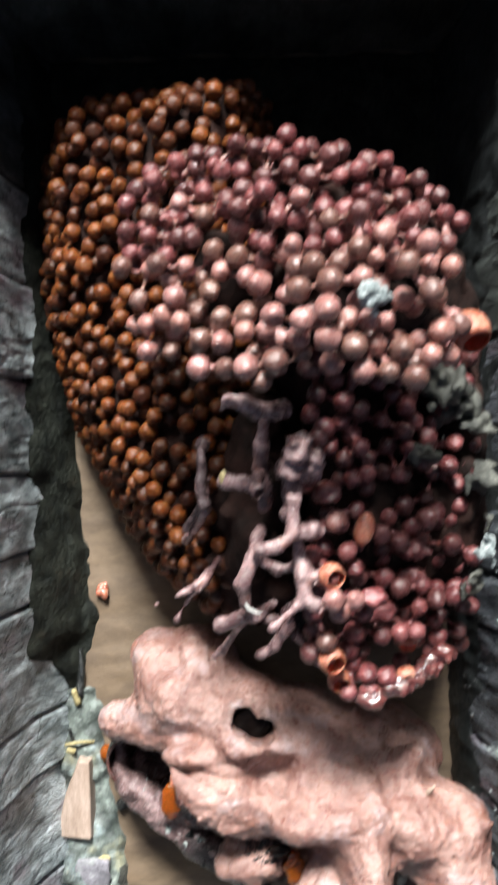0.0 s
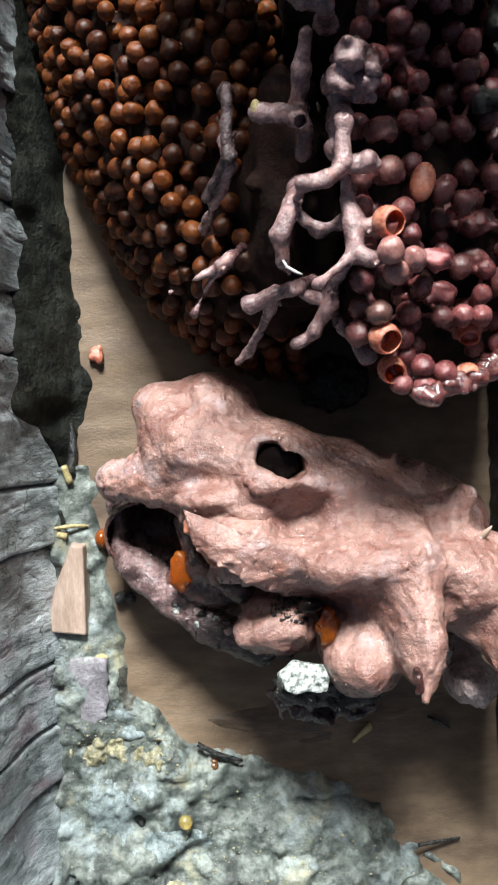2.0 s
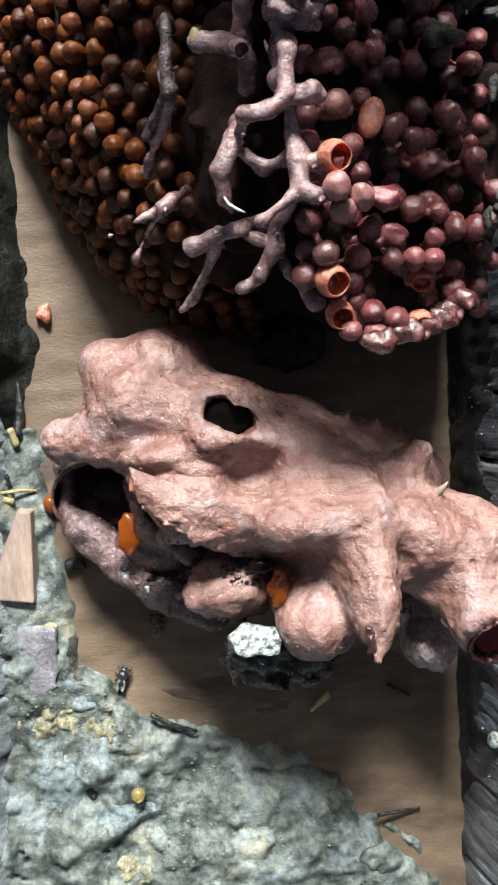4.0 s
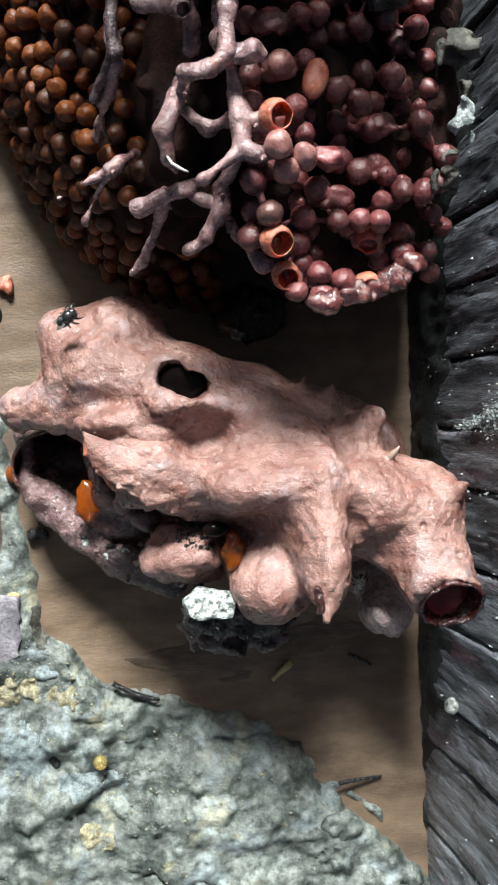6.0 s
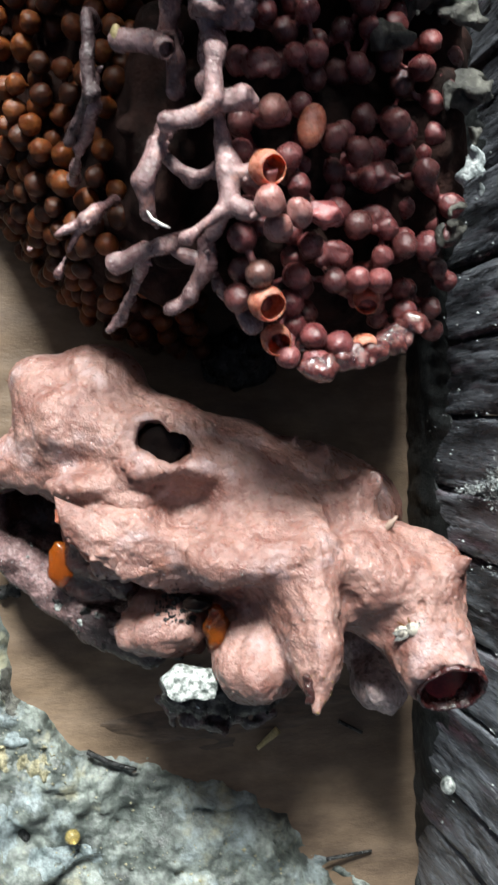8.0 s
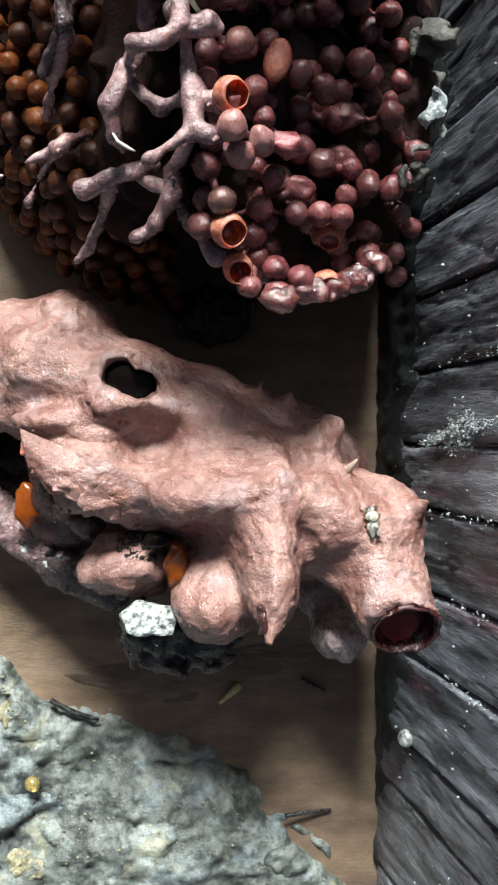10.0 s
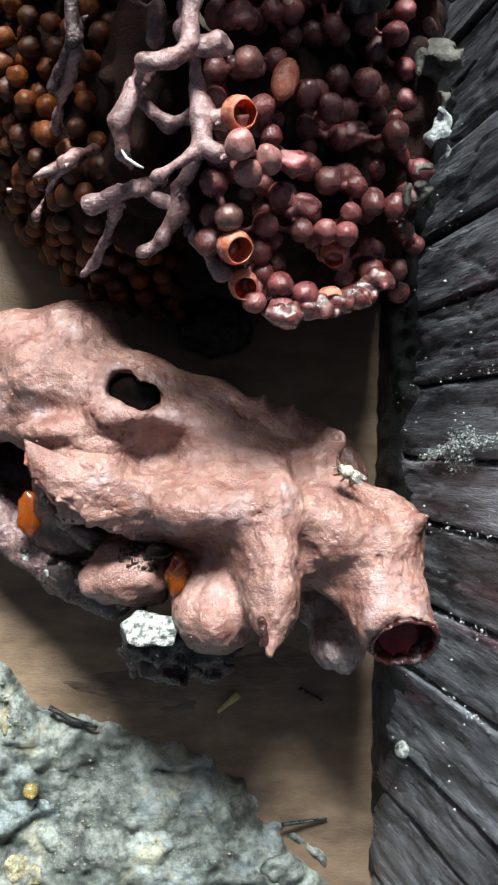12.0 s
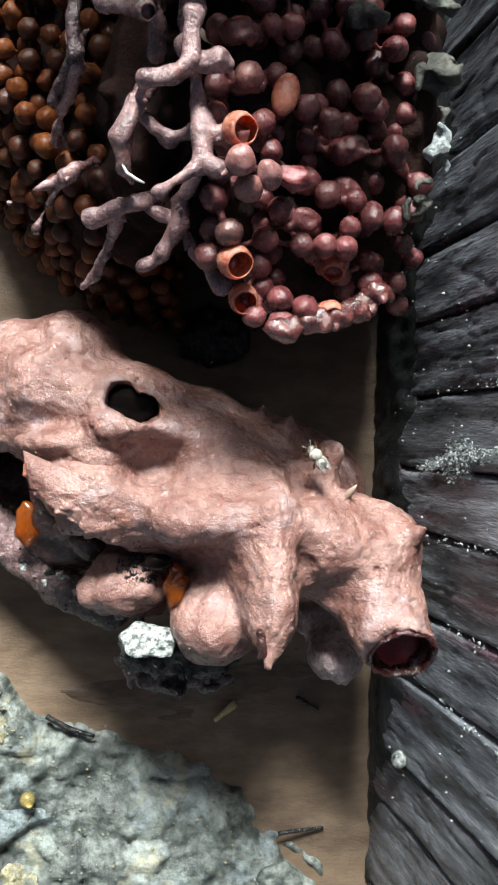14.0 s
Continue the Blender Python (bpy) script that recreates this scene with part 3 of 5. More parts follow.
def pot_field(p):
    d = egg(p, (5, -74.5, 29.5), (20.5, 13.5, 18.5))
    for c, r, k in (
        ((30, -74, 16), (20, 13, 16), 5),                                                       # low body
        ((-17.5, -48.2, 18), (6.6, 5.8, 12.5), 3), ((-7.5, -48.8, 21), (9.0, 7.4, 14.5), 2.5),  # two bumps at the far end
        ((-9.5, -57, 22), (13.5, 10.5, 17.8), 4), ((3.5, -60.0, 29), (11.5, 9.0, 16.5), 4),     # hump with the hole
        ((5.0, -63.6, 39.5), (9.0, 4.6, 8.8), 0.8), ((-7.5, -66.2, 39.0), (8.0, 3.0, 6.2), 1.5),  # its overhanging lip
        ((15.5, -65, 25), (14, 9, 18.5), 4), ((25.5, -68, 23), (11, 7.5, 17.5), 4),               # slope to the north-east
        ((15.5, -78.2, 36.6), (9.5, 6.6, 17.6), 2), ((28, -78, 37), (10.5, 8.5, 17), 5),         # bulge in the middle
        ((29, -91.0, 49.5), (5.8, 9.6, 10.6), 3), ((28.5, -84, 38), (8, 8, 14), 4),             # beak
        ((20, -97.3, 35.5), (8.2, 7.8, 14.8), 1.6), ((22, -90, 25), (12, 9, 18), 4),            # lobe beside the beak
        ((40, -83, 36), (10.5, 9.0, 14.2), 5), ((38, -88, 20), (9, 8, 15), 5), ((49, -84, 35.5), (7.2, 7.5, 12.5), 4),
    ):
        d = melt(d, egg(p, c, r), k)
    d = melt(d, rod(p, (-27.0, -63.2, 22.5), (-12, -62.4, 29), 4.9, 7.0), 2.5)
    d = melt(d, rod(p, (35.2, -74.5, 37), (39.6, -67.2, 40.6), 7, 2.7), 3)
    d = melt(d, rod(p, (40.5, -77, 41), (42.6, -73.6, 43.6), 2.8, 1.0), 2)
    d = melt(d, rod(p, (28.4, -95.5, 56.5), (27.8, -100.3, 58.6), 3.4, 1.1), 2)
    d = melt(d, rod(p, (32.2, -65, 27), (33.4, -60.8, 34), 3.0, 0.4), 2.5)
    d = melt(d, rod(p, (27.5, -62.5, 24), (28.5, -59.0, 31), 2.8, 0.4), 2.5)
    d = melt(d, rod(p, (51.5, -82.5, 43), (54.8, -79.4, 48.4), 3.8, 0.8), 2.5)
    d = melt(d, rod(p, (47.4, -84, 38.0), (50.6, -100.6, 49.2), 8.4, 6.3), 3)
    d = melt(d, rod(p, (41.5, -89.5, 40), (48.2, -98.0, 45.6), 5.2, 3.6), 2.5)
    warp = p + 0.8 * np.stack([grain(p, 2.0, 61), grain(p, 2.0, 62), 0 * p[..., 0]], -1) + 0.3 * np.stack([grain(p, 0.9, 63), grain(p, 0.9, 64), 0 * p[..., 0]], -1)
    # the spout ends in a ragged mouth that looks south
    past = (p - MOUTH) @ MOUTH_WAY - 0.5 * grain(p, 3.0, 76) - 0.2 * grain(p, 1.2, 77)
    d = carve(d, np.maximum(-past, ball(p, MOUTH + 3.0 * MOUTH_WAY, 11.0)), 0.3)
    d = carve(d, rod(p, MOUTH - 11.0 * MOUTH_WAY, MOUTH + 6.0 * MOUTH_WAY, 4.6, 6.0), 0.4)
    torn = 0.55 * p + 0.45 * warp
    hole = np.minimum(egg(torn, (3.2, -58.7, 44), (2.9, 2.6, 10)), egg(torn, (6.3, -60.2, 44), (3.5, 2.5, 10)))
    d = carve(d, hole, 0.4)
    d = carve(d, egg(warp, (40.2, -65.6, 43.6), (1.3, 1.4, 2.0)), 0.5)
    d = carve(d, egg(warp, (40.1, -76.6, 49.5), (0.45, 1.9, 3.2)), 0.3)
    d = carve(d, egg(warp, (46.5, -86.6, 50.6), (0.8, 1.5, 2.0)), 0.3)
    # the open pot under the nose and the torn gap south of the lip
    d = carve(d, egg(warp, (-22.5, -74.6, 21), (9.6, 8.0, 17)), 0.5)
    d = carve(d, egg(warp, (-16.8, -80.6, 36), (9.4, 9.8, 22)), 0.5)
    d = carve(d, egg(warp, (-3.4, -88.2, 37), (10.5, 6.4, 17)), 0.8)
    d = carve(d, egg(warp, (9.5, -88.4, 40), (7.5, 3.6, 11)), 1.0)
    d = carve(d, egg(warp, (37.8, -99.6, 34), (3.8, 4.8, 13)), 1.5)
    d = carve(d, egg(warp, (26.6, -97.0, 61.5), (0.6, 2.8, 2.8)), 0.5)
    # dents
    d = carve(d, egg(warp, (-13.0, -46.6, 37.5), (2.8, 3.2, 6)), 2.5)
    d = carve(d, egg(warp, (-4.6, -51.0, 42.5), (3.4, 2.2, 6)), 2.0)
    d = carve(d, egg(p, (8.2, -69.8, 51.5), (7.2, 4.2, 11.5)), 2.6)
    d = carve(d, egg(warp, (-4.0, -69.9, 51.0), (8.0, 1.5, 8.0)), 1.0)
    d = carve(d, egg(p, (1.0, -55.5, 50.5), (6.0, 1.6, 6.0)), 2.0)
    d = carve(d, egg(p, (25.0, -71.0, 52.0), (4.0, 3.0, 5.0)), 2.5)
    d = carve(d, egg(p, (-18.5, -55.0, 43.0), (3.0, 3.5, 8.0)), 2.5)
    d = carve(d, egg(warp, (35.0, -88.5, 54), (1.8, 6.0, 6.0)), 2.0)
    d = carve(d, egg(warp, (34.0, -71.0, 46.5), (1.6, 4.0, 3.5)), 2.0)
    return d


v, q = blob(pot_field, (-34, -112, -1), (61, -38, 65), 0.5)
v = rough(v, q, (9, 0.8, 31), (4.2, 0.42, 32), (2.2, 0.26, 33), (1.3, 0.22, 34), (0.8, 0.14, 35))
v = v - normals_of(v, q) * (0.55 * np.exp(-(fbm(v, 8, 36) / 0.035) ** 2) * (grain(v, 9, 37) > 0.1))[:, None]
skin, skin_out = v, normals_of(v, q)
shell = part("shell", v, q, WAX, pots, "pinkish-brown matt wax skin with a torn hole and an open mouth")


def lobe(name, fn, lo, hi, material, parent, label="", h=0.6, layers=((3, 0.4, 41), (1.3, 0.2, 42))):
    vv, qq = blob(fn, lo, hi, h)
    return part(name, rough(vv, qq, *layers), qq, material, parent, label)


lobe("lobe", lambda p: melt(melt(egg(p, (4.6, -92, 31), (8.2, 5.9, 10.2)), egg(p, (6, -88, 18), (8, 6, 16)), 3), egg(p, (-0.6, -94, 33), (3.0, 2.6, 5)), 1.5), (-7, -101, 0), (16, -80, 45), WAX, pots, "", 0.5, ((4, 0.9, 45), (2.0, 0.45, 46), (1.0, 0.25, 42)))
lobe("lobe", lambda p: melt(egg(p, (43.4, -106.0, 24), (5.0, 4.9, 10)), egg(p, (43, -99, 12), (7, 7, 12)), 3), (34, -113, -1), (54, -90, 37), WAX_GREY, pots, "small greyish furry-looking wax lobe", 0.5, ((3, 0.8, 41), (1.6, 0.4, 42), (0.9, 0.3, 43)))
lobe("rim", lambda p: melt(melt(rod(p, (-25.5, -81.0, 15), (-11, -92.4, 16), 3.8, 4.6), rod(p, (-24, -80, 5), (-9, -92, 5), 4.5, 5), 3), rod(p, (-29.4, -68.5, 11), (-27.6, -79.5, 13), 1.8, 2.4), 3) + 0.9 * grain(p, 3.2, 78), (-36, -101, -1), (-3, -64, 24), RIM_WAX, pots, "dark greyish lip of a broken pot")
lobe("rim", lambda p: rod(p, (-10, -94, 17), (1, -98.5, 24), 4.2, 3.4), (-17, -105, 10), (7, -88, 31), WAX_DARK, pots, "glossy dark broken pot wall")
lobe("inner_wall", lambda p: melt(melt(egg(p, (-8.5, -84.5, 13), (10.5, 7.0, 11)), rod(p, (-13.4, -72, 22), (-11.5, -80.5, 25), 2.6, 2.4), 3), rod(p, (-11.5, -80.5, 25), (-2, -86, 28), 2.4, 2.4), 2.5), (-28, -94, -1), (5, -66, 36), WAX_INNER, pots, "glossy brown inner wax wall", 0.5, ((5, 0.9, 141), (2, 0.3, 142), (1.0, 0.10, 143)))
lobe("fringe", lambda p: egg(p + 1.9 * np.stack([grain(p, 2.0, 51), grain(p, 2.0, 52), grain(p, 2.0, 53)], -1), (14, -104.0, 33), (11.0, 4.2, 5)), (-1, -112, 24), (29, -95, 42), SOOT, pots, "blackish sticky resin fringe", 0.5)
lobe("fringe", lambda p: egg(p + 2.6 * np.stack([grain(p, 2.4, 151), grain(p, 2.4, 152), grain(p, 2.4, 153)], -1), (13, -107.6, 25), (10.0, 4.8, 5)) + 0.7 * grain(p, 1.2, 154), (-2, -117, 14), (28, -98, 36), WAX_DARK, pots, "greyish ragged resin fringe", 0.5)
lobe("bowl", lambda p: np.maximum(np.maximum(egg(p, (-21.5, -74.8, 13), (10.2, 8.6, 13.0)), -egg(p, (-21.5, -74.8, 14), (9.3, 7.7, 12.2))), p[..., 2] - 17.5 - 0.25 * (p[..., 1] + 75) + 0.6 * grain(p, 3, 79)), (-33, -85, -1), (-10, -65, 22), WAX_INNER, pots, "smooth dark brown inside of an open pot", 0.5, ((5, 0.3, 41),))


def lip_field(p):
    """Spout lining, dark to carry the inner shade, ending in a thin ragged lip."""
    along = (p - MOUTH) @ MOUTH_WAY
    r = np.linalg.norm(p - MOUTH - along[..., None] * MOUTH_WAY, axis=-1)
    wall = np.abs(r - 5.55 - 0.10 * along.clip(-6, 2) + 0.35 * grain(p, 2.2, 57) + 0.2 * grain(p, 1.1, 58)) - 0.30
    cut = along - 0.8 - 0.45 * grain(p, 2.6, 59) - 0.2 * grain(p, 1.1, 55)
    return np.maximum(np.maximum(wall, cut), -10.0 - along)


lobe("spout_lip", lip_field, (41, -109, 34), (61, -86, 60), WAX_RED, pots, "thin dark red lip of the open spout", 0.32, ((0.9, 0.1, 60),))


def flap_face(u, v):
    """A torn wax sheet: u runs along the tear, v from the crease down to the ragged edge."""
    top_x, top_y, top_z = -14.2 + 17.0 * u, -67.2 - 6.6 * u, 42.0 + 6.0 * np.sqrt(u)
    low_x, low_y, low_z = -12.4 + 16.4 * u, -73.0 - 11.0 * np.sin(u * 1.25), 43.0 + 3.6 * np.sin(u * 3.0)
    p = np.stack([top_x + (low_x - top_x) * v, top_y + (low_y - top_y) * v, top_z + (low_z - top_z) * v + 1.5 * np.sin(v * 3.0)], -1)
    rag = (1.0 * grain(p, 1.7, 66) + 0.6 * grain(p, 0.8, 69)) * np.clip(v - 0.55, 0, 1) * 2.6
    curl = np.clip(v - 0.75, 0, 1) * np.clip(0.5 - u, 0, 1) * 9
    return p + np.stack([rag - curl * 0.2, rag * 0.6 + curl * 0.25, curl + 0.5 * grain(p, 3.0, 67) + 0.28 * grain(p, 1.2, 68)], -1)


sheet("flap", np.linspace(0.07, 1, 60), np.linspace(1, 0, 44), flap_face, WAX, pots, "torn thin wax sheet", back=(0, 0, -0.7))
lobe("fold", lambda p: rod(p + 0.5 * np.stack([grain(p, 1.5, 170), grain(p, 1.5, 171), grain(p, 1.5, 172)], -1), (-12.6, -70.4, 41.5), (-7.0, -77.6, 43.0), 1.0, 1.5), (-17, -82, 36), (-3, -66, 48), WAX_ORANGE, pots, "red-brown inside of the torn sheet, folded out", 0.4, ((0.9, 0.12, 173),))
lobe("tear", lambda p: rod(p + 0.4 * np.stack([grain(p, 1.2, 70), grain(p, 1.2, 71), grain(p, 1.2, 75)], -1), (26.6, -95.4, 58.4), (27.0, -98.8, 58.2), 0.8, 0.9), (23, -103, 55), (31, -92, 64), WAX_BROWN, pots, "red-brown torn streak on the beak", 0.3, ((0.7, 0.12, 80),))
part("thorn", *tube([(42.0, -75.0, 42.6), (42.9, -73.6, 44.0), (43.8, -72.4, 44.8)], (1.0, 0.6, 0.12), 10, 4), CHIP, pots, "small pale wax thorn")


def disc(c, rx, ry, seed, dome=0.25, n=22):
    vv = [(c[0], c[1], c[2] + dome)]
    f = []
    for ring in (0.5, 0.85, 1.0):
        for s in range(n):
            a = 2 * math.pi * s / n
            vv.append((c[0] + rx * ring * math.cos(a), c[1] + ry * ring * math.sin(a), c[2] + dome * (1 - ring ** 2)))
    for s in range(n):
        t = (s + 1) % n
        f.append((0, 1 + s, 1 + t))
        for k in (0, 1):
            f.append((1 + k * n + s, 1 + (k + 1) * n + s, 1 + (k + 1) * n + t, 1 + k * n + t))
    low = len(vv)
    vv.append((c[0], c[1], c[2] - 2.5))
    f += [(low, 1 + 2 * n + (s + 1) % n, 1 + 2 * n + s) for s in range(n)]
    return vv, f


part("honey", *disc((4.9, -59.6, 40.2), 4.5, 3.5, 1, 0.6), HONEY_DARK, pots, "dark glossy honey")
part("honey", *disc((51.3, -99.8, 44.0), 5.0, 4.4, 2, 0.3), HONEY_RED, pots, "dark red honey")


def drop(name, c, r, material, parent, label="", turn=0.0):
    bm = bmesh.new()
    bmesh.ops.create_icosphere(bm, subdivisions=3, radius=1.0, matrix=Matrix.Rotation(turn, 4, "Z"))
    vv = np.array([x.co[:] for x in bm.verts]) * np.array(r, float)
    cs, sn = math.cos(turn), math.sin(turn)
    vv = vv @ np.array([[cs, sn, 0], [-sn, cs, 0], [0, 0, 1]]) + np.array(c, float)
    ff = [[x.index for x in g.verts] for g in bm.faces]
    bm.free()
    return part(name, vv, ff, material, parent, label)


drop("honey_drop", (-33.6, -76.8, 2.0), (1.7, 2.2, 2.2), HONEY, None)
tagged(bpy.data.objects["honey_drop"], "orange drop of honey on the board", "honey drop")
for c, size, label in (((-14.8, -81.6, 24.6), (2.2, 4.2, 1.9), "orange honey running over the lip"), ((13.4, -91.4, 40.8), (1.9, 3.0, 2.2), "orange honey running out of the gap"), ((12.8, -88.6, 42.0), (1.2, 2.0, 1.4), "orange honey running out of the gap")):
    lobe("honey_streak", lambda p, c=c, size=size: egg(p + 0.8 * np.stack([grain(p, 2.2, 96), grain(p, 2.2, 97), 0.4 * grain(p, 2.2, 98)], -1), c, size), np.array(c) - 6, np.array(c) + 6, HONEY, pots, label, 0.4, ((1.5, 0.1, 99),))
drop("resin_bubble", (10.2, -86.4, 42.4), (2.5, 1.5, 1.3), HONEY_DARK, pots, "black shiny resin bubble")

def flake_field(p):
    """A flat splinter broken along a few planes."""
    q = p - np.array((8.6, -100.0, 41.4)) + 0.25 * np.stack([grain(p, 1.6, 71), grain(p, 1.6, 72), grain(p, 1.6, 73)], -1)
    planes = ((0.10, 0.15, 0.98, 1.5), (-0.35, 0.25, 0.9, 2.4), (0.45, -0.2, 0.87, 2.9), (0.0, 0.0, -1.0, 1.6), (-0.93, -0.37, 0.1, 4.4), (-0.6, 0.8, 0.1, 3.6),
              (0.15, 0.98, 0.1, 2.6), (0.9, 0.4, 0.1, 4.2), (0.85, -0.5, 0.1, 4.6), (0.1, -0.98, 0.15, 2.9), (-0.55, -0.82, 0.1, 3.8))
    return np.max([q @ np.array(n) - w for *n, w in planes], axis=0) + 0.22 * grain(p, 1.3, 74)


stone_v, stone_q = blob(flake_field, (1, -107, 37), (16, -94, 47), 0.55)
part("resin_flake", stone_v, stone_q, PALE_RESIN, pots, "glittering whitish resin flake", smooth=False)
for k in range(26):
    c = np.array((-21 + k * 1.05 + rng.uniform(-1.2, 1.2), -87.8 - k * 0.44 + rng.uniform(-1.6, 1.2), 15.5 + k * 0.5 + rng.uniform(-0.4, 0.8)))
    s = rng.uniform(0.45, 1.15)
    lobe("resin_bead", lambda p, c=c, s=s, k=k: egg(p + 0.5 * np.stack([grain(p, 1.0, 500 + k), grain(p, 1.0, 540 + k), grain(p, 1.0, 580 + k)], -1), c, (s * 1.2, s, s * 0.8)), c - 2.2, c + 2.2, (PALE_RESIN, SOOT, WAX_GREY)[k % 3], pots, "", 0.3, ((0.8, 0.08, 620),))



def grains(spots, sizes, seed, flat=0.8):
    """Many tiny crooked crumbs in one mesh: vertices and faces."""
    rg = np.random.default_rng(seed)
    bm = bmesh.new()
    bmesh.ops.create_icosphere(bm, subdivisions=1, radius=1.0)
    base = np.array([x.co[:] for x in bm.verts])
    tri = np.array([[x.index for x in g.verts] for g in bm.faces])
    bm.free()
    vv, ff = [], []
    for k, (c, r) in enumerate(zip(spots, sizes)):
        turn = np.array(Euler(rg.uniform(0, 6.28, 3)).to_matrix())
        b = base * rg.uniform(0.6, 1.3, (len(base), 1)) * (1.3, 1.0, flat)
        ff.append(tri + k * len(base))
        vv.append(b @ turn.T * r + np.asarray(c))
    return np.concatenate(vv), np.concatenate(ff)


def strewn(name, verts, keep, count, small, large, material, parent, label, seed):
    """Crumbs that lie on a skin, on those of its points that keep() allows."""
    rg = np.random.default_rng(seed)
    at = verts[keep(verts[:, 0], verts[:, 1], verts[:, 2])]
    at = at[rg.integers(0, len(at), count)]
    ob = part(name, *grains(at, small * (large / small) ** (rg.random(count) ** 2.5), seed), material, parent, label, smooth=False)
    return tagged(ob, kind="stuff")


up = skin[skin_out[:, 2] > 0.1]
def near(cx, cy, rx, ry, low=0.0):
    return lambda x, y, z: ((x - cx) / rx) ** 2 + ((y - cy) / ry) ** 2 + 0.3 * grain(np.stack([x, y, z], -1), 3, 15) < 1


strewn("wax_grit", up, lambda x, y, z: z > 20, 900, 0.07, 0.3, WAX, pots, "fine wax crumbs on the skin", 21)
# pale specks over the skin, partly in place of wet highlights
strewn("resin_glitter", up, lambda x, y, z: z > 18, 260, 0.06, 0.2, PALE_RESIN, pots, "tiny shining resin specks", 22)
strewn("resin_glitter", up, near(28, -98, 5, 5), 40, 0.1, 0.3, BEAD, pots, "yellow resin specks on the beak", 23)
strewn("resin_glitter", up, near(42, -67, 4, 4), 16, 0.1, 0.3, PALE_RESIN, pots, "white resin specks on the knob", 24)
lobes = np.concatenate([np.array([x.co[:] for x in o.data.vertices]) / MM + BASE[o] for o in pots.children if o.name.startswith("lobe")])
strewn("resin_grit", lobes, lambda x, y, z: near(6.3, -88.0, 3.6, 2.6)(x, y, z) & (z > 33), 240, 0.12, 0.6, SOOT, pots, "black resin crumbs in the torn gap", 25)
strewn("resin_grit", lobes, lambda x, y, z: (z > 20), 160, 0.08, 0.3, WAX_GREY, pots, "grey crumbs on the lobes", 26)
strewn("resin_grit", up, near(-2, -83, 10, 3), 60, 0.12, 0.5, WAX_DARK, pots, "dark crumbs along the torn edge", 27)
rims = np.concatenate([np.array([x.co[:] for x in o.data.vertices]) / MM + BASE[o] for o in pots.children if o.name.startswith(("rim", "fringe"))])
strewn("resin_grit", rims, lambda x, y, z: (z > 14) & (y < -85), 260, 0.15, 0.7, SOOT, pots, "glossy black crumbs on the broken wall", 28)
strewn("resin_grit", rims, lambda x, y, z: z > 14, 170, 0.1, 0.42, PALE_RESIN, pots, "glittering crumbs on the broken wall", 29)
silk = random.Random(4)
for k in range(16):
    x, y, z = silk.uniform(3, 22), -105 + silk.uniform(-1, 1.5), silk.uniform(29, 35)
    part("silk_thread", *tube([(x, y, z), (x + silk.uniform(-3, 3), y - silk.uniform(0.6, 2), z - silk.uniform(0, 2)), (x + silk.uniform(-5, 5), y - silk.uniform(0, 2.6), z - silk.uniform(1, 5))], (0.12, 0.09, 0.05), 5, k), WAX_GREY, pots)

# ---------------------------------------------------------------- brood cells
def cell_mesh(name, radius, material, seed, tall=1.0, tip=0.0):
    bm = bmesh.new()
    bmesh.ops.create_icosphere(bm, subdivisions=3, radius=radius)
    for x in bm.verts:
        n = x.co.normalized()
        x.co *= 1 + 0.11 * float(grain(np.array(n) * 3 + seed * 7, 2.0, seed)) + 0.035 * float(grain(np.array(n) * 3 + seed * 7, 0.6, seed))
        x.co.z *= tall
        x.co.z += tip * max(0.0, n.z - 0.8) * 5
        x.co *= MM
    me = bpy.data.meshes.new(name)
    bm.to_mesh(me)
    bm.free()
    me.polygons.foreach_set("use_smooth", [True] * len(me.polygons))
    me.materials.append(material)
    return me


def cup_mesh(name, radius, material, gape=0.62, seed=0):
    """An opened cell: a round cup with a thin ragged rim."""
    n, vv, ff = 20, [], []
    a0 = math.asin(gape)
    rings = [(radius, a) for a in np.linspace(math.pi - 0.05, a0, 10)] + [(radius * 0.935, a) for a in np.linspace(a0 * 1.03, math.pi - 0.05, 10)]
    for r, a in rings:
        for s in range(n):
            w = 2 * math.pi * s / n
            rag = 1 + 0.05 * float(grain(np.array((math.cos(w) * 2, math.sin(w) * 2, seed * 3.0)), 0.7, seed))
            z = r * math.cos(a) * (1.15 if a < math.pi / 2 else 1.0) + (0.25 * (rag - 1) * 8 if a < 1.2 else 0)
            vv.append((r * math.sin(a) * math.cos(w) * rag, r * math.sin(a) * math.sin(w) * rag, z))
    for k in range(len(rings) - 1):
        for s in range(n):
            ff.append((k * n + s, k * n + (s + 1) % n, (k + 1) * n + (s + 1) % n, (k + 1) * n + s))
    me = mesh_of(name, vv, ff)
    me.materials.append(material)
    return me


RED = [cell_mesh("red_cell", 2.02, RED_CELL, s, 1.02 + 0.05 * s, 0.18 * (s % 2)) for s in range(6)]
DUSK = [cell_mesh("dusky_cell", 2.05, DUSK_CELL, 10 + s, 1.0 + 0.06 * s, 0.25 * (s % 2)) for s in range(6)]
AMBER = [cell_mesh("amber_cell", 2.05, AMBER_CELL, 20 + s, 1.0 + 0.05 * s) for s in range(6)]
CUPS = [cup_mesh("open_cell", 2.3, WAX_ORANGE, 0.74, s) for s in range(3)]
r_cell = random.Random(11)


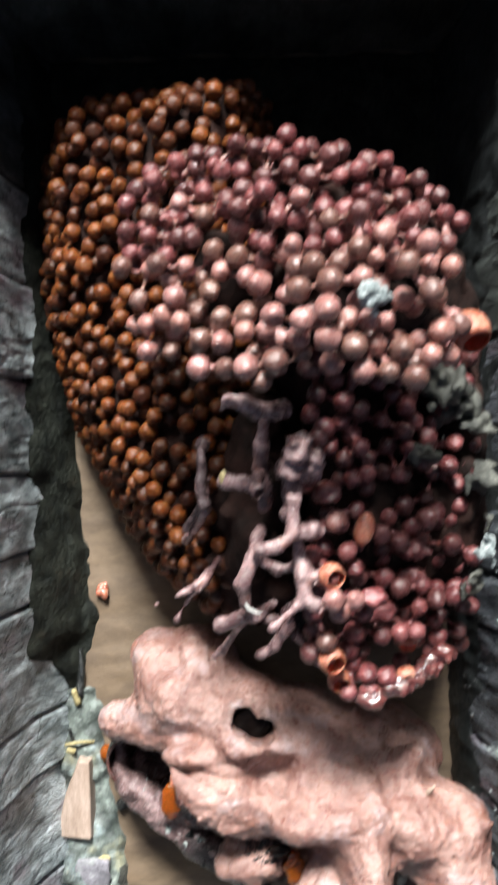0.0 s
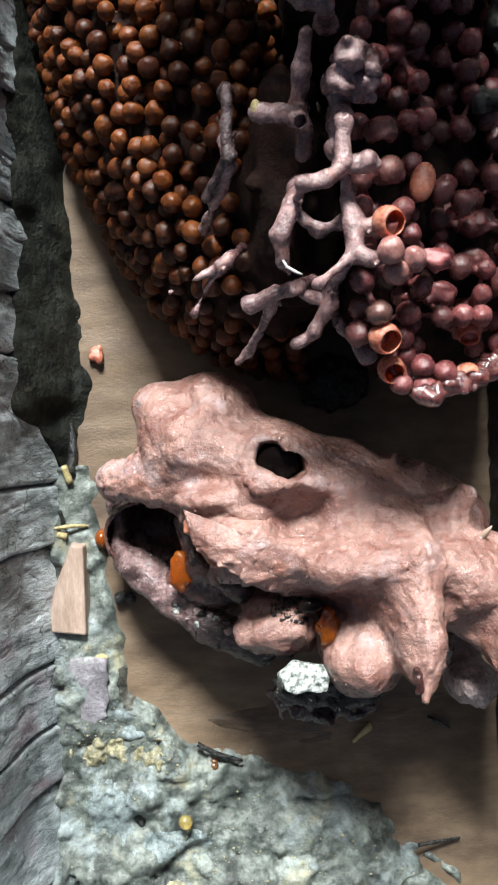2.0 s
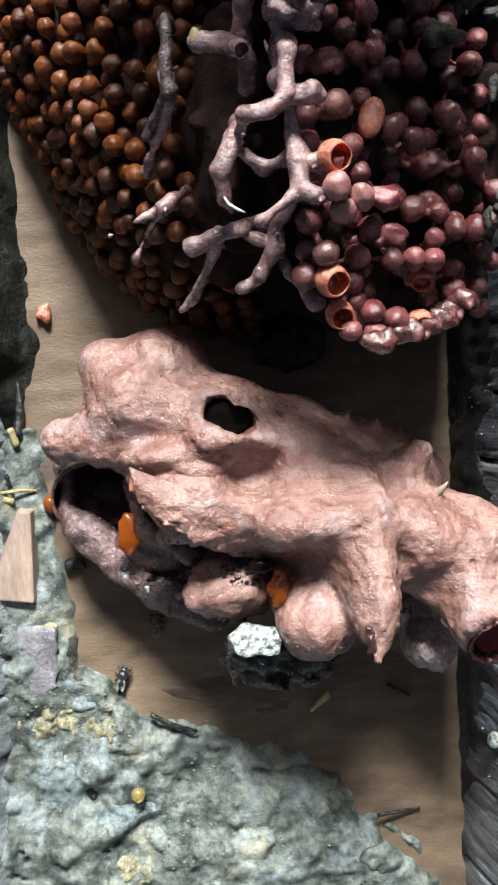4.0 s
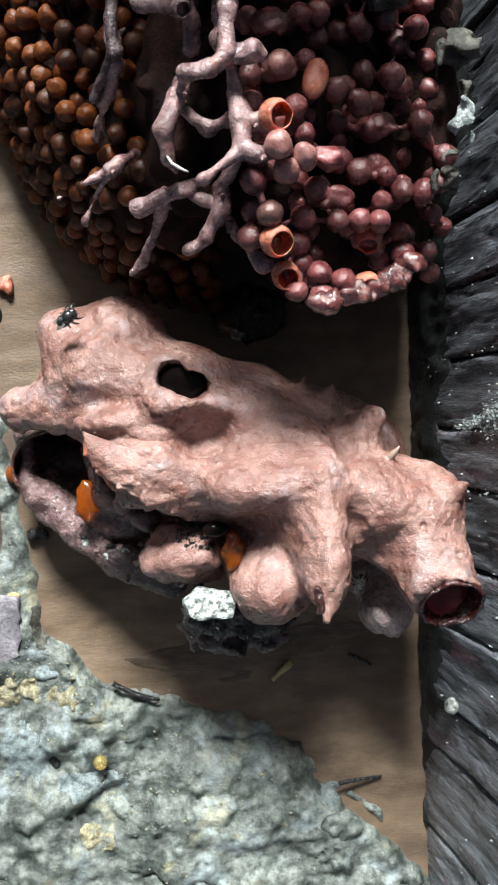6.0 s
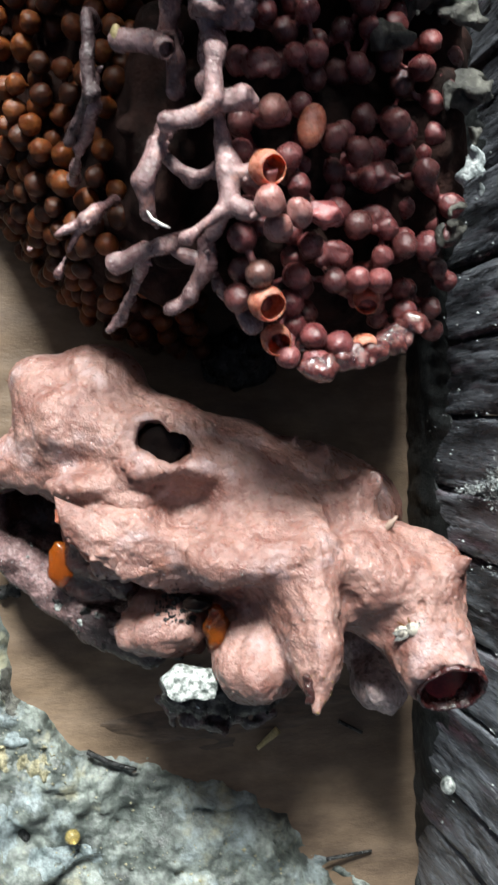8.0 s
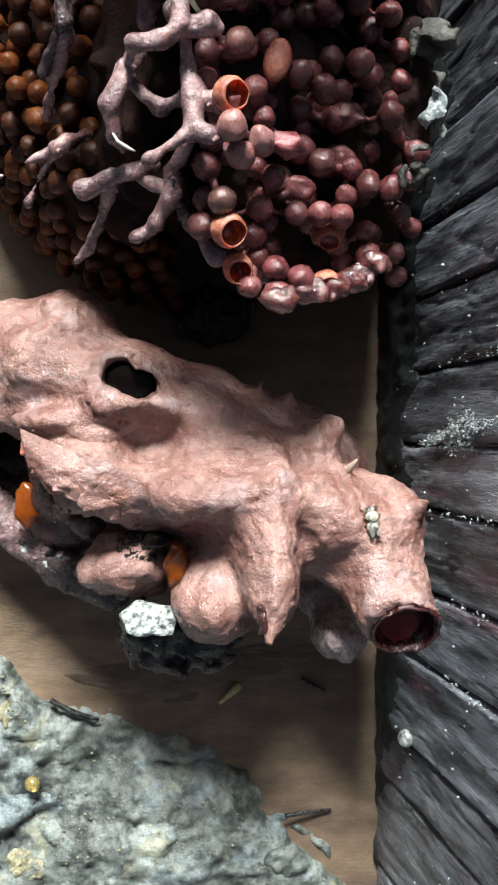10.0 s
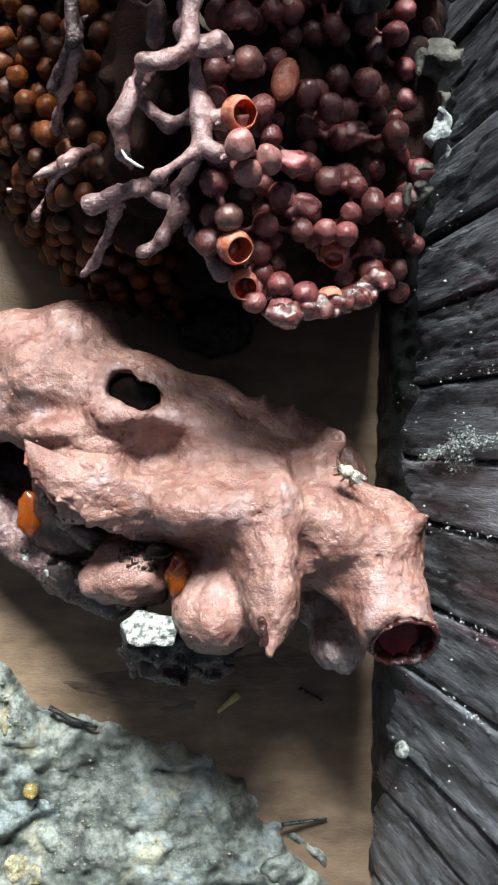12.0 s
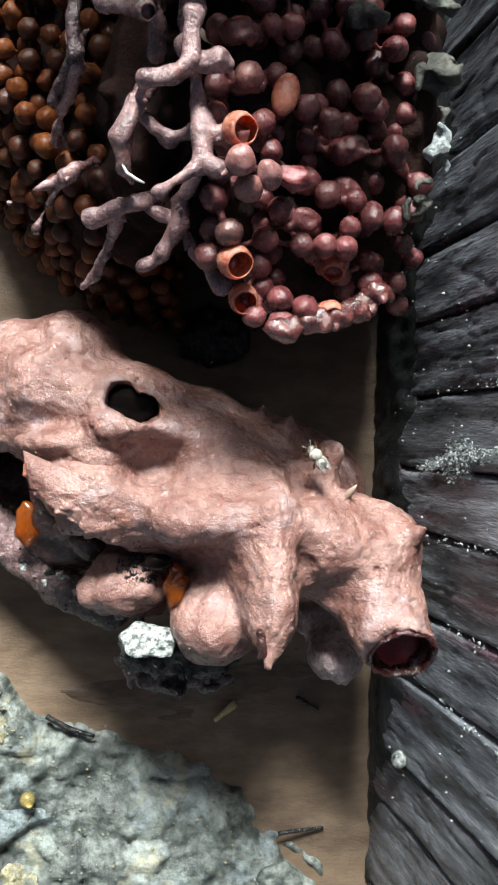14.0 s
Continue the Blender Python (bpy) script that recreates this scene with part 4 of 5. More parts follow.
def cell(parent, meshes, place, size=1.0, lean=0.35):
    s = size * r_cell.uniform(0.80, 1.04)
    return shared("cell", r_cell.choice(meshes), parent, place, (r_cell.uniform(-lean, lean), r_cell.uniform(-lean, lean), r_cell.uniform(0, 6.28)),
                  (s, s, s * r_cell.uniform(0.96, 1.1)))


def links(name, spots, reach, parent, material, label, seed, slim=0.5):
    """Short wax necks that tie neighbouring cells together, in one mesh."""
    rg = random.Random(seed)
    p = np.array(spots, float)
    vv, ff, n = [], [], 0
    for a in range(len(p)):
        d = np.linalg.norm(p[a + 1:] - p[a], axis=1)
        for b in np.nonzero(d < reach)[0][:4]:
            if rg.random() < 0.3:
                continue
            q = p[a + 1 + b]
            mid = (p[a] + q) / 2 + np.array([rg.uniform(-0.3, 0.3), rg.uniform(-0.3, 0.3), rg.uniform(-1.8, -0.6)])
            w = slim * rg.uniform(0.6, 1.8)
            tv, tf = tube([p[a], mid, q], (w * 2, w, w * 2), 7, seed + a, 0.35)
            vv.append(tv)
            ff += [tuple(n + k for k in f) for f in tf]
            n += len(tv)
    ob = part(name, np.concatenate(vv), ff, material, parent, label)
    return tagged(ob, kind="stuff")


def scatter(parent, meshes, spots, count, gap, region, height, seed, size=1.0):
    """Cells strewn over a height, no nearer to each other than gap; spots already taken are kept free."""
    r = random.Random(seed)
    (x0, y0), (x1, y1), keep = region
    spots, made, tries = list(spots), 0, 0
    while made < count and tries < count * 40:
        tries += 1
        x, y = r.uniform(x0, x1), r.uniform(y0, y1)
        if not keep(x, y):
            continue
        z = height(x, y, r)
        if any((x - a) ** 2 + (y - b) ** 2 + (z - c) ** 2 < gap * gap for a, b, c in spots):
            continue
        spots.append((x, y, z))
        cell(parent, meshes, (x, y, z), size)
        made += 1
    return spots


# amber comb
amber = thing("brood_comb", (-20, 25, 0), "mound of round amber-brown brood cells on the box floor", "brood comb", "brood combs")
OUT_Y = [-44, -40, -36, -27, -15, 0, 15, 40, 60, 75, 84, 88]
OUT_X = [12, 0, -9, -19, -27, -33.5, -39.5, -44.5, -45, -43, -34, -20]


def amber_in(x, y):
    """How far a point lies inside the comb's outline, in mm."""
    left = x - np.interp(y, OUT_Y, OUT_X)
    return np.minimum(np.minimum(left, (14 - x)), np.minimum(y + 42, 88 - y))


def amber_top(x, y):
    t = np.clip(amber_in(x, y) / 17, 0, 1)
    top = 47 + 0.45 * np.clip(np.asarray(x) + 14, -12, 14) + 0.05 * np.asarray(y)
    return 11 + (top - 11) * np.sin(t * math.pi / 2)


def amber_core(p):
    x, y, z = p[..., 0], p[..., 1], p[..., 2]
    side = 2.0 - amber_in(x, y)
    return np.maximum(np.maximum(side, 0.7 * (z - amber_top(x, y) + 4.0 + 1.2 * grain(p, 5, 91))), -z)


v, q = blob(amber_core, (-46, -43, -1), (16, 90, 62), 1.3)
part("comb_core", rough(v, q, (3, 0.6, 92)), q, CORE, amber, "dark brown wax core with the shade between the cells in its colour")
taken = scatter(amber, AMBER, [], 300, 3.85, ((-46, -43), (8, 46), lambda x, y: amber_in(x, y) > 0), lambda x, y, r: float(amber_top(x, y)) - r.choice((0, 0, 0.8, 1.8, 3.4)), 5)
rest_v, rest_f = [], []
r = random.Random(6)
proto = np.array([x.co[:] for x in AMBER[1].vertices]) / MM
proto_f = np.array([tuple(g.vertices) for g in AMBER[1].polygons])
tries = 0
while tries < 14000:
    tries += 1
    x, y = r.uniform(-46, 12), r.uniform(-43, 88)
    inside = float(amber_in(x, y))
    if inside < -0.5:
        continue
    high = float(amber_top(x, y))
    z = high - r.choice((0, 0.8, 1.8, 3.0, 4.0)) if inside > 4 or r.random() < 0.3 else r.uniform(2.5, max(3.0, high - 1))
    if any((x - a) ** 2 + (y - b) ** 2 + (z - c) ** 2 < 3.8 ** 2 for a, b, c in taken):
        continue
    taken.append((x, y, z))
    rest_f.append(proto_f + len(rest_v) * len(proto))
    turn = np.array(Euler((r.uniform(-0.4, 0.4), r.uniform(-0.4, 0.4), r.uniform(0, 6.28))).to_matrix())
    rest_v.append(proto @ turn.T * r.uniform(0.84, 1.0) + np.array((x, y, z)))
far = part("cell_mass", np.concatenate(rest_v), np.concatenate(rest_f), AMBER_CELL, amber, "amber-brown cells farther back")
tagged(far, kind="stuff")

links("wax_webbing", [c for c in taken[:300]], 5.0, amber, AMBER_CELL, "amber wax necks between the cells", 31, 0.3)

# dusky red comb
dusk = thing("brood_comb", (36, -15, 0), "dusky red brood cells, some opened, glossy with resin", "brood comb", "brood combs")


def dusk_top(x, y):
    return 66 - 0.55 * (x - 33) + 0.2 * (y + 25)


# the last egg is added to block light between comb and wall
v, q = blob(lambda p: melt(melt(melt(egg(p, (35, -16, 28), (17, 27, 30)), egg(p, (26, -16, 40), (9, 25, 24)), 6), egg(p, (30, 30, 40), (24, 24, 32)), 8), egg(p, (50, 2, 28), (8, 34, 30)), 6) + 1.2 * grain(p, 5, 95), (8, -50, -1), (58, 58, 76), 1.3)
part("comb_core", rough(v, q, (3, 0.7, 96), (1.6, 0.3, 97)), q, CORE, dusk, "dark wax core, the shade between the cells put into its colour")
FRONT = [
    [(24, -46.8, 66), (28.4, -47.4, 64), (32, -45.1, 62), (27.9, -43.8, 64), (26.9, -40.2, 60)],
    [(19.8, -35.8, 72), (25.4, -35.3, 66)],
    [(30.9, -36, 66), (34.4, -35.8, 65), (37.7, -35.9, 64)],
    [(20.9, -27.2, 78), (22.3, -30.0, 74), (25.2, -28.0, 74), (27.3, -31.3, 68), (24.4, -19.4, 70), (25.9, -22.8, 68)],
    [(22.1, -13.4, 72), (20, -7.5, 72), (31.1, -16.4, 68), (34.6, -18, 67), (40.2, -13.6, 66), (31.5, -19.4, 62)],
    [(40, -18.7, 58), (45.8, -19.5, 60), (35.1, -27.4, 62), (32.0, -25.4, 62), (39.8, -27.6, 60), (42.5, -30.1, 60), (46.4, -30, 58), (49.6, -28.3, 57)],
    [(39, -31.8, 60), (36.4, -5, 62), (40.2, -2.8, 62), (45.5, -3.8, 60), (32.6, -4.5, 60), (29, -1.8, 65)],
]
spots = []
for row in FRONT:
    for c in row:
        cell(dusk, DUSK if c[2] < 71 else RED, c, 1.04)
        spots.append(c)
for c, turn, size in (((22.3, -44.3, 66.5), (0.5, 0.2, 0), 1.0), ((20.7, -39.6, 70.5), (0.55, 0.25, 0.4), 1.12), ((20.6, -22.9, 77.5), (0.35, 0.45, 0.2), 1.08), ((36.4, -38.2, 61), (0.9, -0.1, 0), 0.9), ((36.1, -45.4, 60.5), (0.5, 0.2, 0), 0.98)):
    shared("open_cell", CUPS[len(spots) % 3], dusk, c, turn, (size, size, size))
    spots.append(c)
drop("flat_cell", (27.6, -15.2, 70), (2.0, 3.2, 1.5), WAX_ORANGE, dusk, "flattened orange-brown cell", -0.25)
wad = random.Random(3)
WADS = [(33.4, -46.8, 62.5), (37.2, -46.0, 60.5), (28.4, -48.4, 65.2), (40.3, -44.8, 58.5), (44.2, -41.6, 57.5), (28.6, -27.9, 72.2), (41.8, -43.2, 57.0)] + [(wad.uniform(20, 50), y, 0) for y in np.linspace(-44, -8, 7)]
for c in WADS:
    c = c if c[2] else (c[0], c[1], dusk_top(c[0], c[1]) - wad.uniform(1.0, 4.0))
    lobe("glossy_cell", lambda p, c=c: egg(p + 0.7 * np.stack([grain(p, 1.6, 81), grain(p, 1.6, 82), grain(p, 1.6, 83)], -1), c, (2.9, 1.9, 1.8)), np.array(c) - 4, np.array(c) + 4, WET_CELL if c[1] < -40 else DUSK_CELL, dusk, "crumpled wet-looking cell", 0.4, ((1.0, 0.15, 84),))
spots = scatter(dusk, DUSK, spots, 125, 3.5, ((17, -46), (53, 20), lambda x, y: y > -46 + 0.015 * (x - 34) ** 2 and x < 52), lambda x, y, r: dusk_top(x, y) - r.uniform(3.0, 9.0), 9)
links("wax_webbing", spots, 6.2, dusk, DUSK_CELL, "dark red wax necks between the cells", 32, 0.42)
# pale crumbs on top of the cells stand in for highlights
strewn("resin_glitter", np.array(spots) + np.array((0, 0.4, 2.0)), lambda x, y, z: z > 40, 150, 0.07, 0.24, PALE_RESIN, dusk, "tiny wet glints of resin", 33)

# pale red comb on top
top = thing("brood_comb", (18, 32, 60), "raised shelf of round reddish-pink brood cells", "brood comb", "brood combs")
v, q = blob(lambda p: melt(egg(p, (23, 32, 79), (17, 14, 5.5)), egg(p, (2, 34, 64), (5, 8, 6)), 3) + 2.0 * grain(p, 6, 101), (-18, 12, 62), (50, 66, 98), 1.2)
part("comb_core", rough(v, q, (2.5, 0.6, 102)), q, CORE, top, "dark wax core, the shade between the cells put into its colour")
SHELF = [
    [(-1.5, 14.2, 92), (2.9, 13.8, 93), (6.4, 13.8, 95), (11.2, 14.4, 97), (9.0, 11.6, 94)],
    [(-4.9, 22.7, 86), (-1.3, 19.4, 88), (2.4, 22.6, 92), (6.3, 19.9, 94), (10.9, 21.8, 98), (15.6, 20.5, 101), (19.4, 17.6, 101), (23.6, 16.3, 100)],
    [(15.0, 25.2, 101), (19.9, 26.6, 101), (19.5, 22, 103), (23.2, 21.0, 98), (26.6, 20.8, 97), (27.6, 16.8, 96), (25.3, 12.4, 98)],
    [(29.4, 12.2, 98), (33.6, 11, 98), (31.6, 15.8, 98), (36.2, 14.6, 98), (38.0, 18.8, 97)],
    [(14.4, 32.6, 100), (17.6, 29.9, 97), (21.9, 30.3, 98), (25.4, 27.2, 99), (32.6, 29.1, 100), (35.9, 32.4, 100), (36.2, 24.7, 100), (33.2, 36.6, 100), (29.3, 34.6, 98)],
    [(25.4, 38.2, 98), (25.2, 32.4, 98), (20.7, 37.5, 96), (-8.9, 33.4, 84), (-3.9, 32.9, 84), (1, 35.4, 84), (5.3, 33.8, 86), (9, 28.4, 90), (0.3, 28.2, 85)],
    [(-4.9, 44.5, 82), (-0.4, 41.6, 84), (-9.6, 49.2, 80), (-10.3, 43, 80), (-5.2, 38.4, 82), (5.7, 41.2, 90), (10.2, 43.5, 92), (3.2, 47.6, 90), (12.3, 38.6, 94), (16.0, 41.7, 94)],
]
spots = []
for row in SHELF:
    for c in row:
        # dusky cells mixed in at the back put that end's shade into colour
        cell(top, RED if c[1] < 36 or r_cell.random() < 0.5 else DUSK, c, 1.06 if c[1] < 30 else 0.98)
        spots.append(c)


def shelf_top(x, y):
    return min(96.0, 88 + 0.45 * x) - 0.3 * max(0.0, y - 36)


def on_shelf(x, y):
    return y < 56 - 0.012 * (x - 8) ** 2 and x - (y - 12) * 0.1 < 41 and y > 12 + 0.3 * max(0, 4 - x)


spots = scatter(top, RED, spots, 60, 3.7, ((-16, 14), (44, 34), on_shelf), lambda x, y, r: shelf_top(x, y) - r.uniform(1.5, 8.0), 13)
# back rows use only the dusky wax, darker for the shade there
spots = scatter(top, DUSK, spots, 120, 3.7, ((-16, 32), (44, 58), on_shelf), lambda x, y, r: shelf_top(x, y) - 2 - r.uniform(0.0, 9.0), 14, 0.92)
links("wax_webbing", spots, 6.0, top, RED_CELL, "red-brown wax necks between the cells", 34, 0.34)
# here too, white crumbs on the cell tops act as highlights
strewn("resin_glitter", np.array(spots) + np.array((0, 0.4, 2.0)), lambda x, y, z: z > 60, 90, 0.08, 0.28, PALE_RESIN, top, "tiny white glints of resin", 35)
shared("open_cell", cup_mesh("wide_open_cell", 3.6, WAX_ORANGE, 0.7, 5), top, (44.3, 19.5, 89), (0.9, 0.5, 0))
lobe("wax_scrap", lambda p: egg(p + 1.0 * np.stack([grain(p, 2, 85), grain(p, 2, 86), grain(p, 2, 87)], -1), (41.5, 20.5, 91), (4.5, 2.2, 2)), (34, 15, 86), (49, 26, 96), WAX_ORANGE, top, "", 0.5)
lobe("resin_crumb", lambda p: egg(p + 1.3 * np.stack([grain(p, 1.3, 88), grain(p, 1.3, 89), grain(p, 1.3, 90)], -1), (26.6, 24.0, 102.5), (2.4, 2.2, 1.8)), (22, 19, 98), (32, 29, 107), MOULD, top, "white crumb of resin", 0.4)

# ---------------------------------------------------------------- wax pillars between the combs
web = thing("wax_pillars", (6, -15, 0), "branching mauve-brown wax pillars between the combs", "wax pillars")
# backing added to make the voids between the pillars dark
lobe("pillar_sheet", lambda p: np.maximum(egg(p, (7, -12, 30), (13, 24, 33)), egg(p, (7, -12, 66), (14, 30, 40))) + 2.5 * grain(p, 6, 111), (-10, -44, -1), (24, 16, 66), CORE, web, "dark backing that stands in for the shaded gaps behind the pillars", 1.0, ((2.5, 0.5, 112),))
PILLARS = [
    ([(-3.2, -4, 58), (-3.2, -6.8, 66), (-2.7, -10.9, 66), (-5.8, -15.5, 60), (-7.3, -18, 52)], (1.6, 1.7, 1.6, 1.2, 0.7)),
    ([(14.1, -5, 76), (14.1, -9, 80), (13.8, -15, 80), (11.2, -17, 80), (7.9, -17.9, 80), (7.0, -19.0, 78)], (2.2, 2.0, 1.7, 1.6, 1.5, 0.9)),
    ([(13.9, -14.6, 79), (17.4, -14.4, 79.5), (18.8, -14.6, 79)], (1.7, 1.8, 0.4)),
    ([(8.0, -15.0, 70), (6.6, -19.1, 76), (4.8, -24.0, 76), (4.7, -27.8, 74), (6.0, -29.2, 72)], (1.6, 1.8, 2.2, 1.6, 0.5)),
    ([(14.2, -14.9, 77), (14.6, -18.7, 75), (15.9, -22.9, 76), (15.6, -27.0, 76), (12.8, -29.8, 77), (10.0, -31.6, 78)], (1.6, 1.5, 2.2, 2.5, 1.6, 1.2)),
    ([(15.9, -23.5, 76), (19.5, -23.2, 76)], (2.0, 1.6)),
    ([(15.5, -27, 76), (18.0, -28.6, 77), (21, -28, 77)], (2.0, 1.5, 1.4)),
    ([(10, -29.5, 66), (6.5, -31.3, 69), (3.0, -32.2, 67), (0.0, -33.2, 66)], (1.4, 1.7, 1.5, 1.5)),
    ([(4.0, -31.5, 67), (3.0, -33.8, 64), (1.4, -37.5, 60), (-0.6, -40.2, 56.5), (-2.4, -41.7, 55)], (1.5, 1.2, 1.1, 0.9, 0.7)),
    ([(15, -28, 72), (12.9, -30.8, 68), (12.4, -34.9, 66), (10.4, -37.6, 65), (7.4, -39.2, 64)], (1.5, 1.6, 1.6, 1.7, 1.1)),
    ([(6.5, -31.3, 68), (12.5, -33.0, 66), (15.4, -37, 62), (19.4, -42.0, 60)], (1.1, 1.3, 1.2, 1.3)),
    ([(-1, -22, 56), (-3.3, -25, 61.5), (-5, -26.2, 62), (-7.4, -30, 60), (-9.4, -33.4, 58)], (1.4, 1.8, 1.7, 0.9, 0.8)),
    ([(-4.6, -26.2, 62), (-9, -28.2, 61.5), (-13.2, -30.0, 60)], (0.8, 0.5, 0.25)),
    ([(8.5, -3, 70), (7.3, -6.5, 75.5), (4.6, -5.6, 75.5), (2.2, -5.2, 75)], (2.0, 1.9, 1.8, 2.0)),
    ([(-2.8, 2, 62), (-2.8, 0, 70), (-2.9, -5, 69), (-2.9, -10.2, 68), (-6.6, -14.9, 62)], (1.6, 1.5, 1.2, 1.5, 0.8)),
    ([(9.3, 5.3, 78), (8.6, 1.5, 75), (8.2, -2.3, 72), (9, -10, 70)], (1.8, 1.7, 1.7, 1.9)),
    ([(13.6, -3, 78), (13.6, -7.4, 76), (13.4, -12, 76)], (2.6, 2.0, 1.9)),
    ([(1.6, 7.2, 84), (3.2, 8.6, 86), (5.6, 8.4, 86.5), (8.2, 7, 86), (11.4, 6.8, 84), (12.4, 7.6, 76)], (0.3, 1.2, 1.5, 1.7, 2.0, 2.2)),
    ([(6, -19, 72), (11, -22.5, 70), (15, -22, 72)], (1.0, 1.2, 1.2)),
]
for k, (points, radii) in enumerate(PILLARS):
    radii = [0.70 * w for w in radii]
    def strand(p, points=points, radii=radii, k=k):
        d = rod(p, points[0], points[1], radii[0], radii[1])
        for m in range(1, len(points) - 1):
            d = melt(d, rod(p, points[m], points[m + 1], radii[m], radii[m + 1]), 0.8)
        d = melt(d, ball(p, points[-1], radii[-1] * 1.15 + 0.15), 1.0)
        return d + 0.62 * grain(p, 3.4, 120 + k) + 0.28 * grain(p, 1.6, 160 + k)
    pts = np.array(points)
    lobe("pillar", strand, pts.min(0) - 3.4, pts.max(0) + 3.4, PILLAR if k != 14 else WAX_DARK, web, "", 0.4, ((1.2, 0.10, 140 + k),))
for c, r in (((14.7, -0.4, 83.5), 2.6), ((18.2, -1.2, 81.5), 2.1), ((13.3, -3.2, 82), 2.6), ((16.8, -3.4, 80), 2.7), ((15.6, -2, 78.5), 3.2), ((15.4, 1.4, 80), 2.2)):
    lobe("wax_knot", lambda p, c=c, r=r: ball(p + 1.0 * np.stack([grain(p, 1.6, 131), grain(p, 1.6, 132), grain(p, 1.6, 133)], -1), c, r * 0.95), np.array(c) - r - 1.2, np.array(c) + r + 1.2, RED_CELL if r > 3 else PILLAR, web, "pinkish knot of wax", 0.45, ((1.0, 0.15, 134),))
drop("yellow_tip", (1.4, -5.0, 75), (0.9, 1.7, 1.5), STRAW, web, "yellowish crust on a pillar's end")
shared("open_cell", cup_mesh("small_open_cell", 1.5, PILLAR, 0.7, 3), web, (7.6, -6.9, 76.6), (0.6, 0.4, 0))
part("white_sliver", *tube([(4.6, -27.4, 75.4), (5.4, -28.8, 75.2), (6.8, -29.6, 74.8), (7.8, -29.9, 74.4)], (0.12, 0.25, 0.28, 0.12), 8), WHITE, web, "white sliver")
spike = random.Random(17)
for points, radii in PILLARS[:12]:
    for n in range(min(2, len(points) - 1)):
        a, b = Vector(points[n + 1]), Vector(points[n])
        foot = a.lerp(b, spike.uniform(0.0, 0.7))
        way = Vector((spike.uniform(-1, 1), spike.uniform(-1, 0.4), spike.uniform(0.1, 0.8))).normalized()
        reach = 0.6 * radii[n + 1] + spike.uniform(0.7, 1.6)
        part("wax_spike", *tube([foot, foot + way * reach * 0.6, foot + way * reach], (0.75, 0.5, 0.12), 8, n), PILLAR, web)

# ---------------------------------------------------------------- loose bits
def crumb(name, c, r, material, label, category, seed, ragged=0.9, h=0.45, parent=None, smooth=True):
    c, r = np.array(c, float), np.array(r, float)
    vv, qq = blob(lambda p: egg(p + ragged * np.stack([grain(p, 1.9, seed), grain(p, 1.9, seed + 1), grain(p, 1.9, seed + 2)], -1), c, r), c - r - 1.5, c + r + 1.5, h)
    ob = part(name, vv, qq, material, parent, label if parent else "", smooth)
    return ob if parent else tagged(ob, label, category)


# block of cut wood beside the west side
wv, wf = [], []
for z in (0.4, 5.4):
    s = 0.6 if z > 3 else 0
    wv += [(-47.0 + s, -97.5 + s, z), (-36.9 - s, -98.6 + s, z), (-36.9 - s, -84.5, z), (-37.0 - s, -77.6 - s, z), (-40.8 + s, -77.2 - s, z), (-44.6 + s, -87.0, z)]
wf = [(5, 4, 3, 2, 1, 0), (6, 7, 8, 9, 10, 11)] + [(k, (k + 1) % 6, 6 + (k + 1) % 6, 6 + k) for k in range(6)]
block = part("wood_chip", wv, wf, CHIP, smooth=False)
tagged(block, "pale cut wood chip wedged beside the box side", "wood chip")
bev = block.modifiers.new("soft edge", "BEVEL")
bev.width, bev.segments = 0.0004, 2

for pts, rad, mat_, label in (
    ([(-41.5, -60, 3.5), (-40.4, -64, 2.5)], (0.7, 0.9), STRAW, "short yellow straw against the box side"),
    ([(-44, -74, 4), (-40, -73.6, 3.4), (-36.6, -73.8, 2.4)], (0.35, 0.45, 0.3), STRAW, "thin yellow straw across the debris"),
    ([(-43.5, -75.4, 3.6), (-41.4, -76, 3.4)], (0.7, 0.8), STRAW, "short yellow straw in the debris"),
    ([(-42.8, -70.0, 4), (-41.8, -73, 3.4)], (0.5, 0.4), SOOT, "short black twig in the debris"),
    ([(22.0, -125.5, 1.2), (26.5, -121.6, 1.4)], (0.5, 0.9), STRAW, "small yellow-green splinter on the board"),
    ([(39.5, -120.5, 0.5), (44.5, -123.2, 0.6)], (0.4, 0.35), SOOT, "dark splinter on the board"),
    ([(-13.5, -124.0, 3.2), (-9, -126.6, 3.0), (-3.4, -128.4, 2.6)], (0.6, 0.6, 0.4), SOOT, "dark twig on the edge of the crust"),
    ([(-40.3, -62, 2.2), (-39.6, -56, 1.6), (-39.9, -50, 1.2)], (1.2, 1.0, 0.5), SOOT, "dark twig along the box side"),
    ([(36, -149, 3.2), (46, -148.6, 1.0)], (0.5, 0.3), SOOT, "thin dark twig over the board"),
):
    ob = part("twig" if mat_ is SOOT else "straw", *tube(pts, rad, 8, 3), mat_)
    tagged(ob, label, "debris")

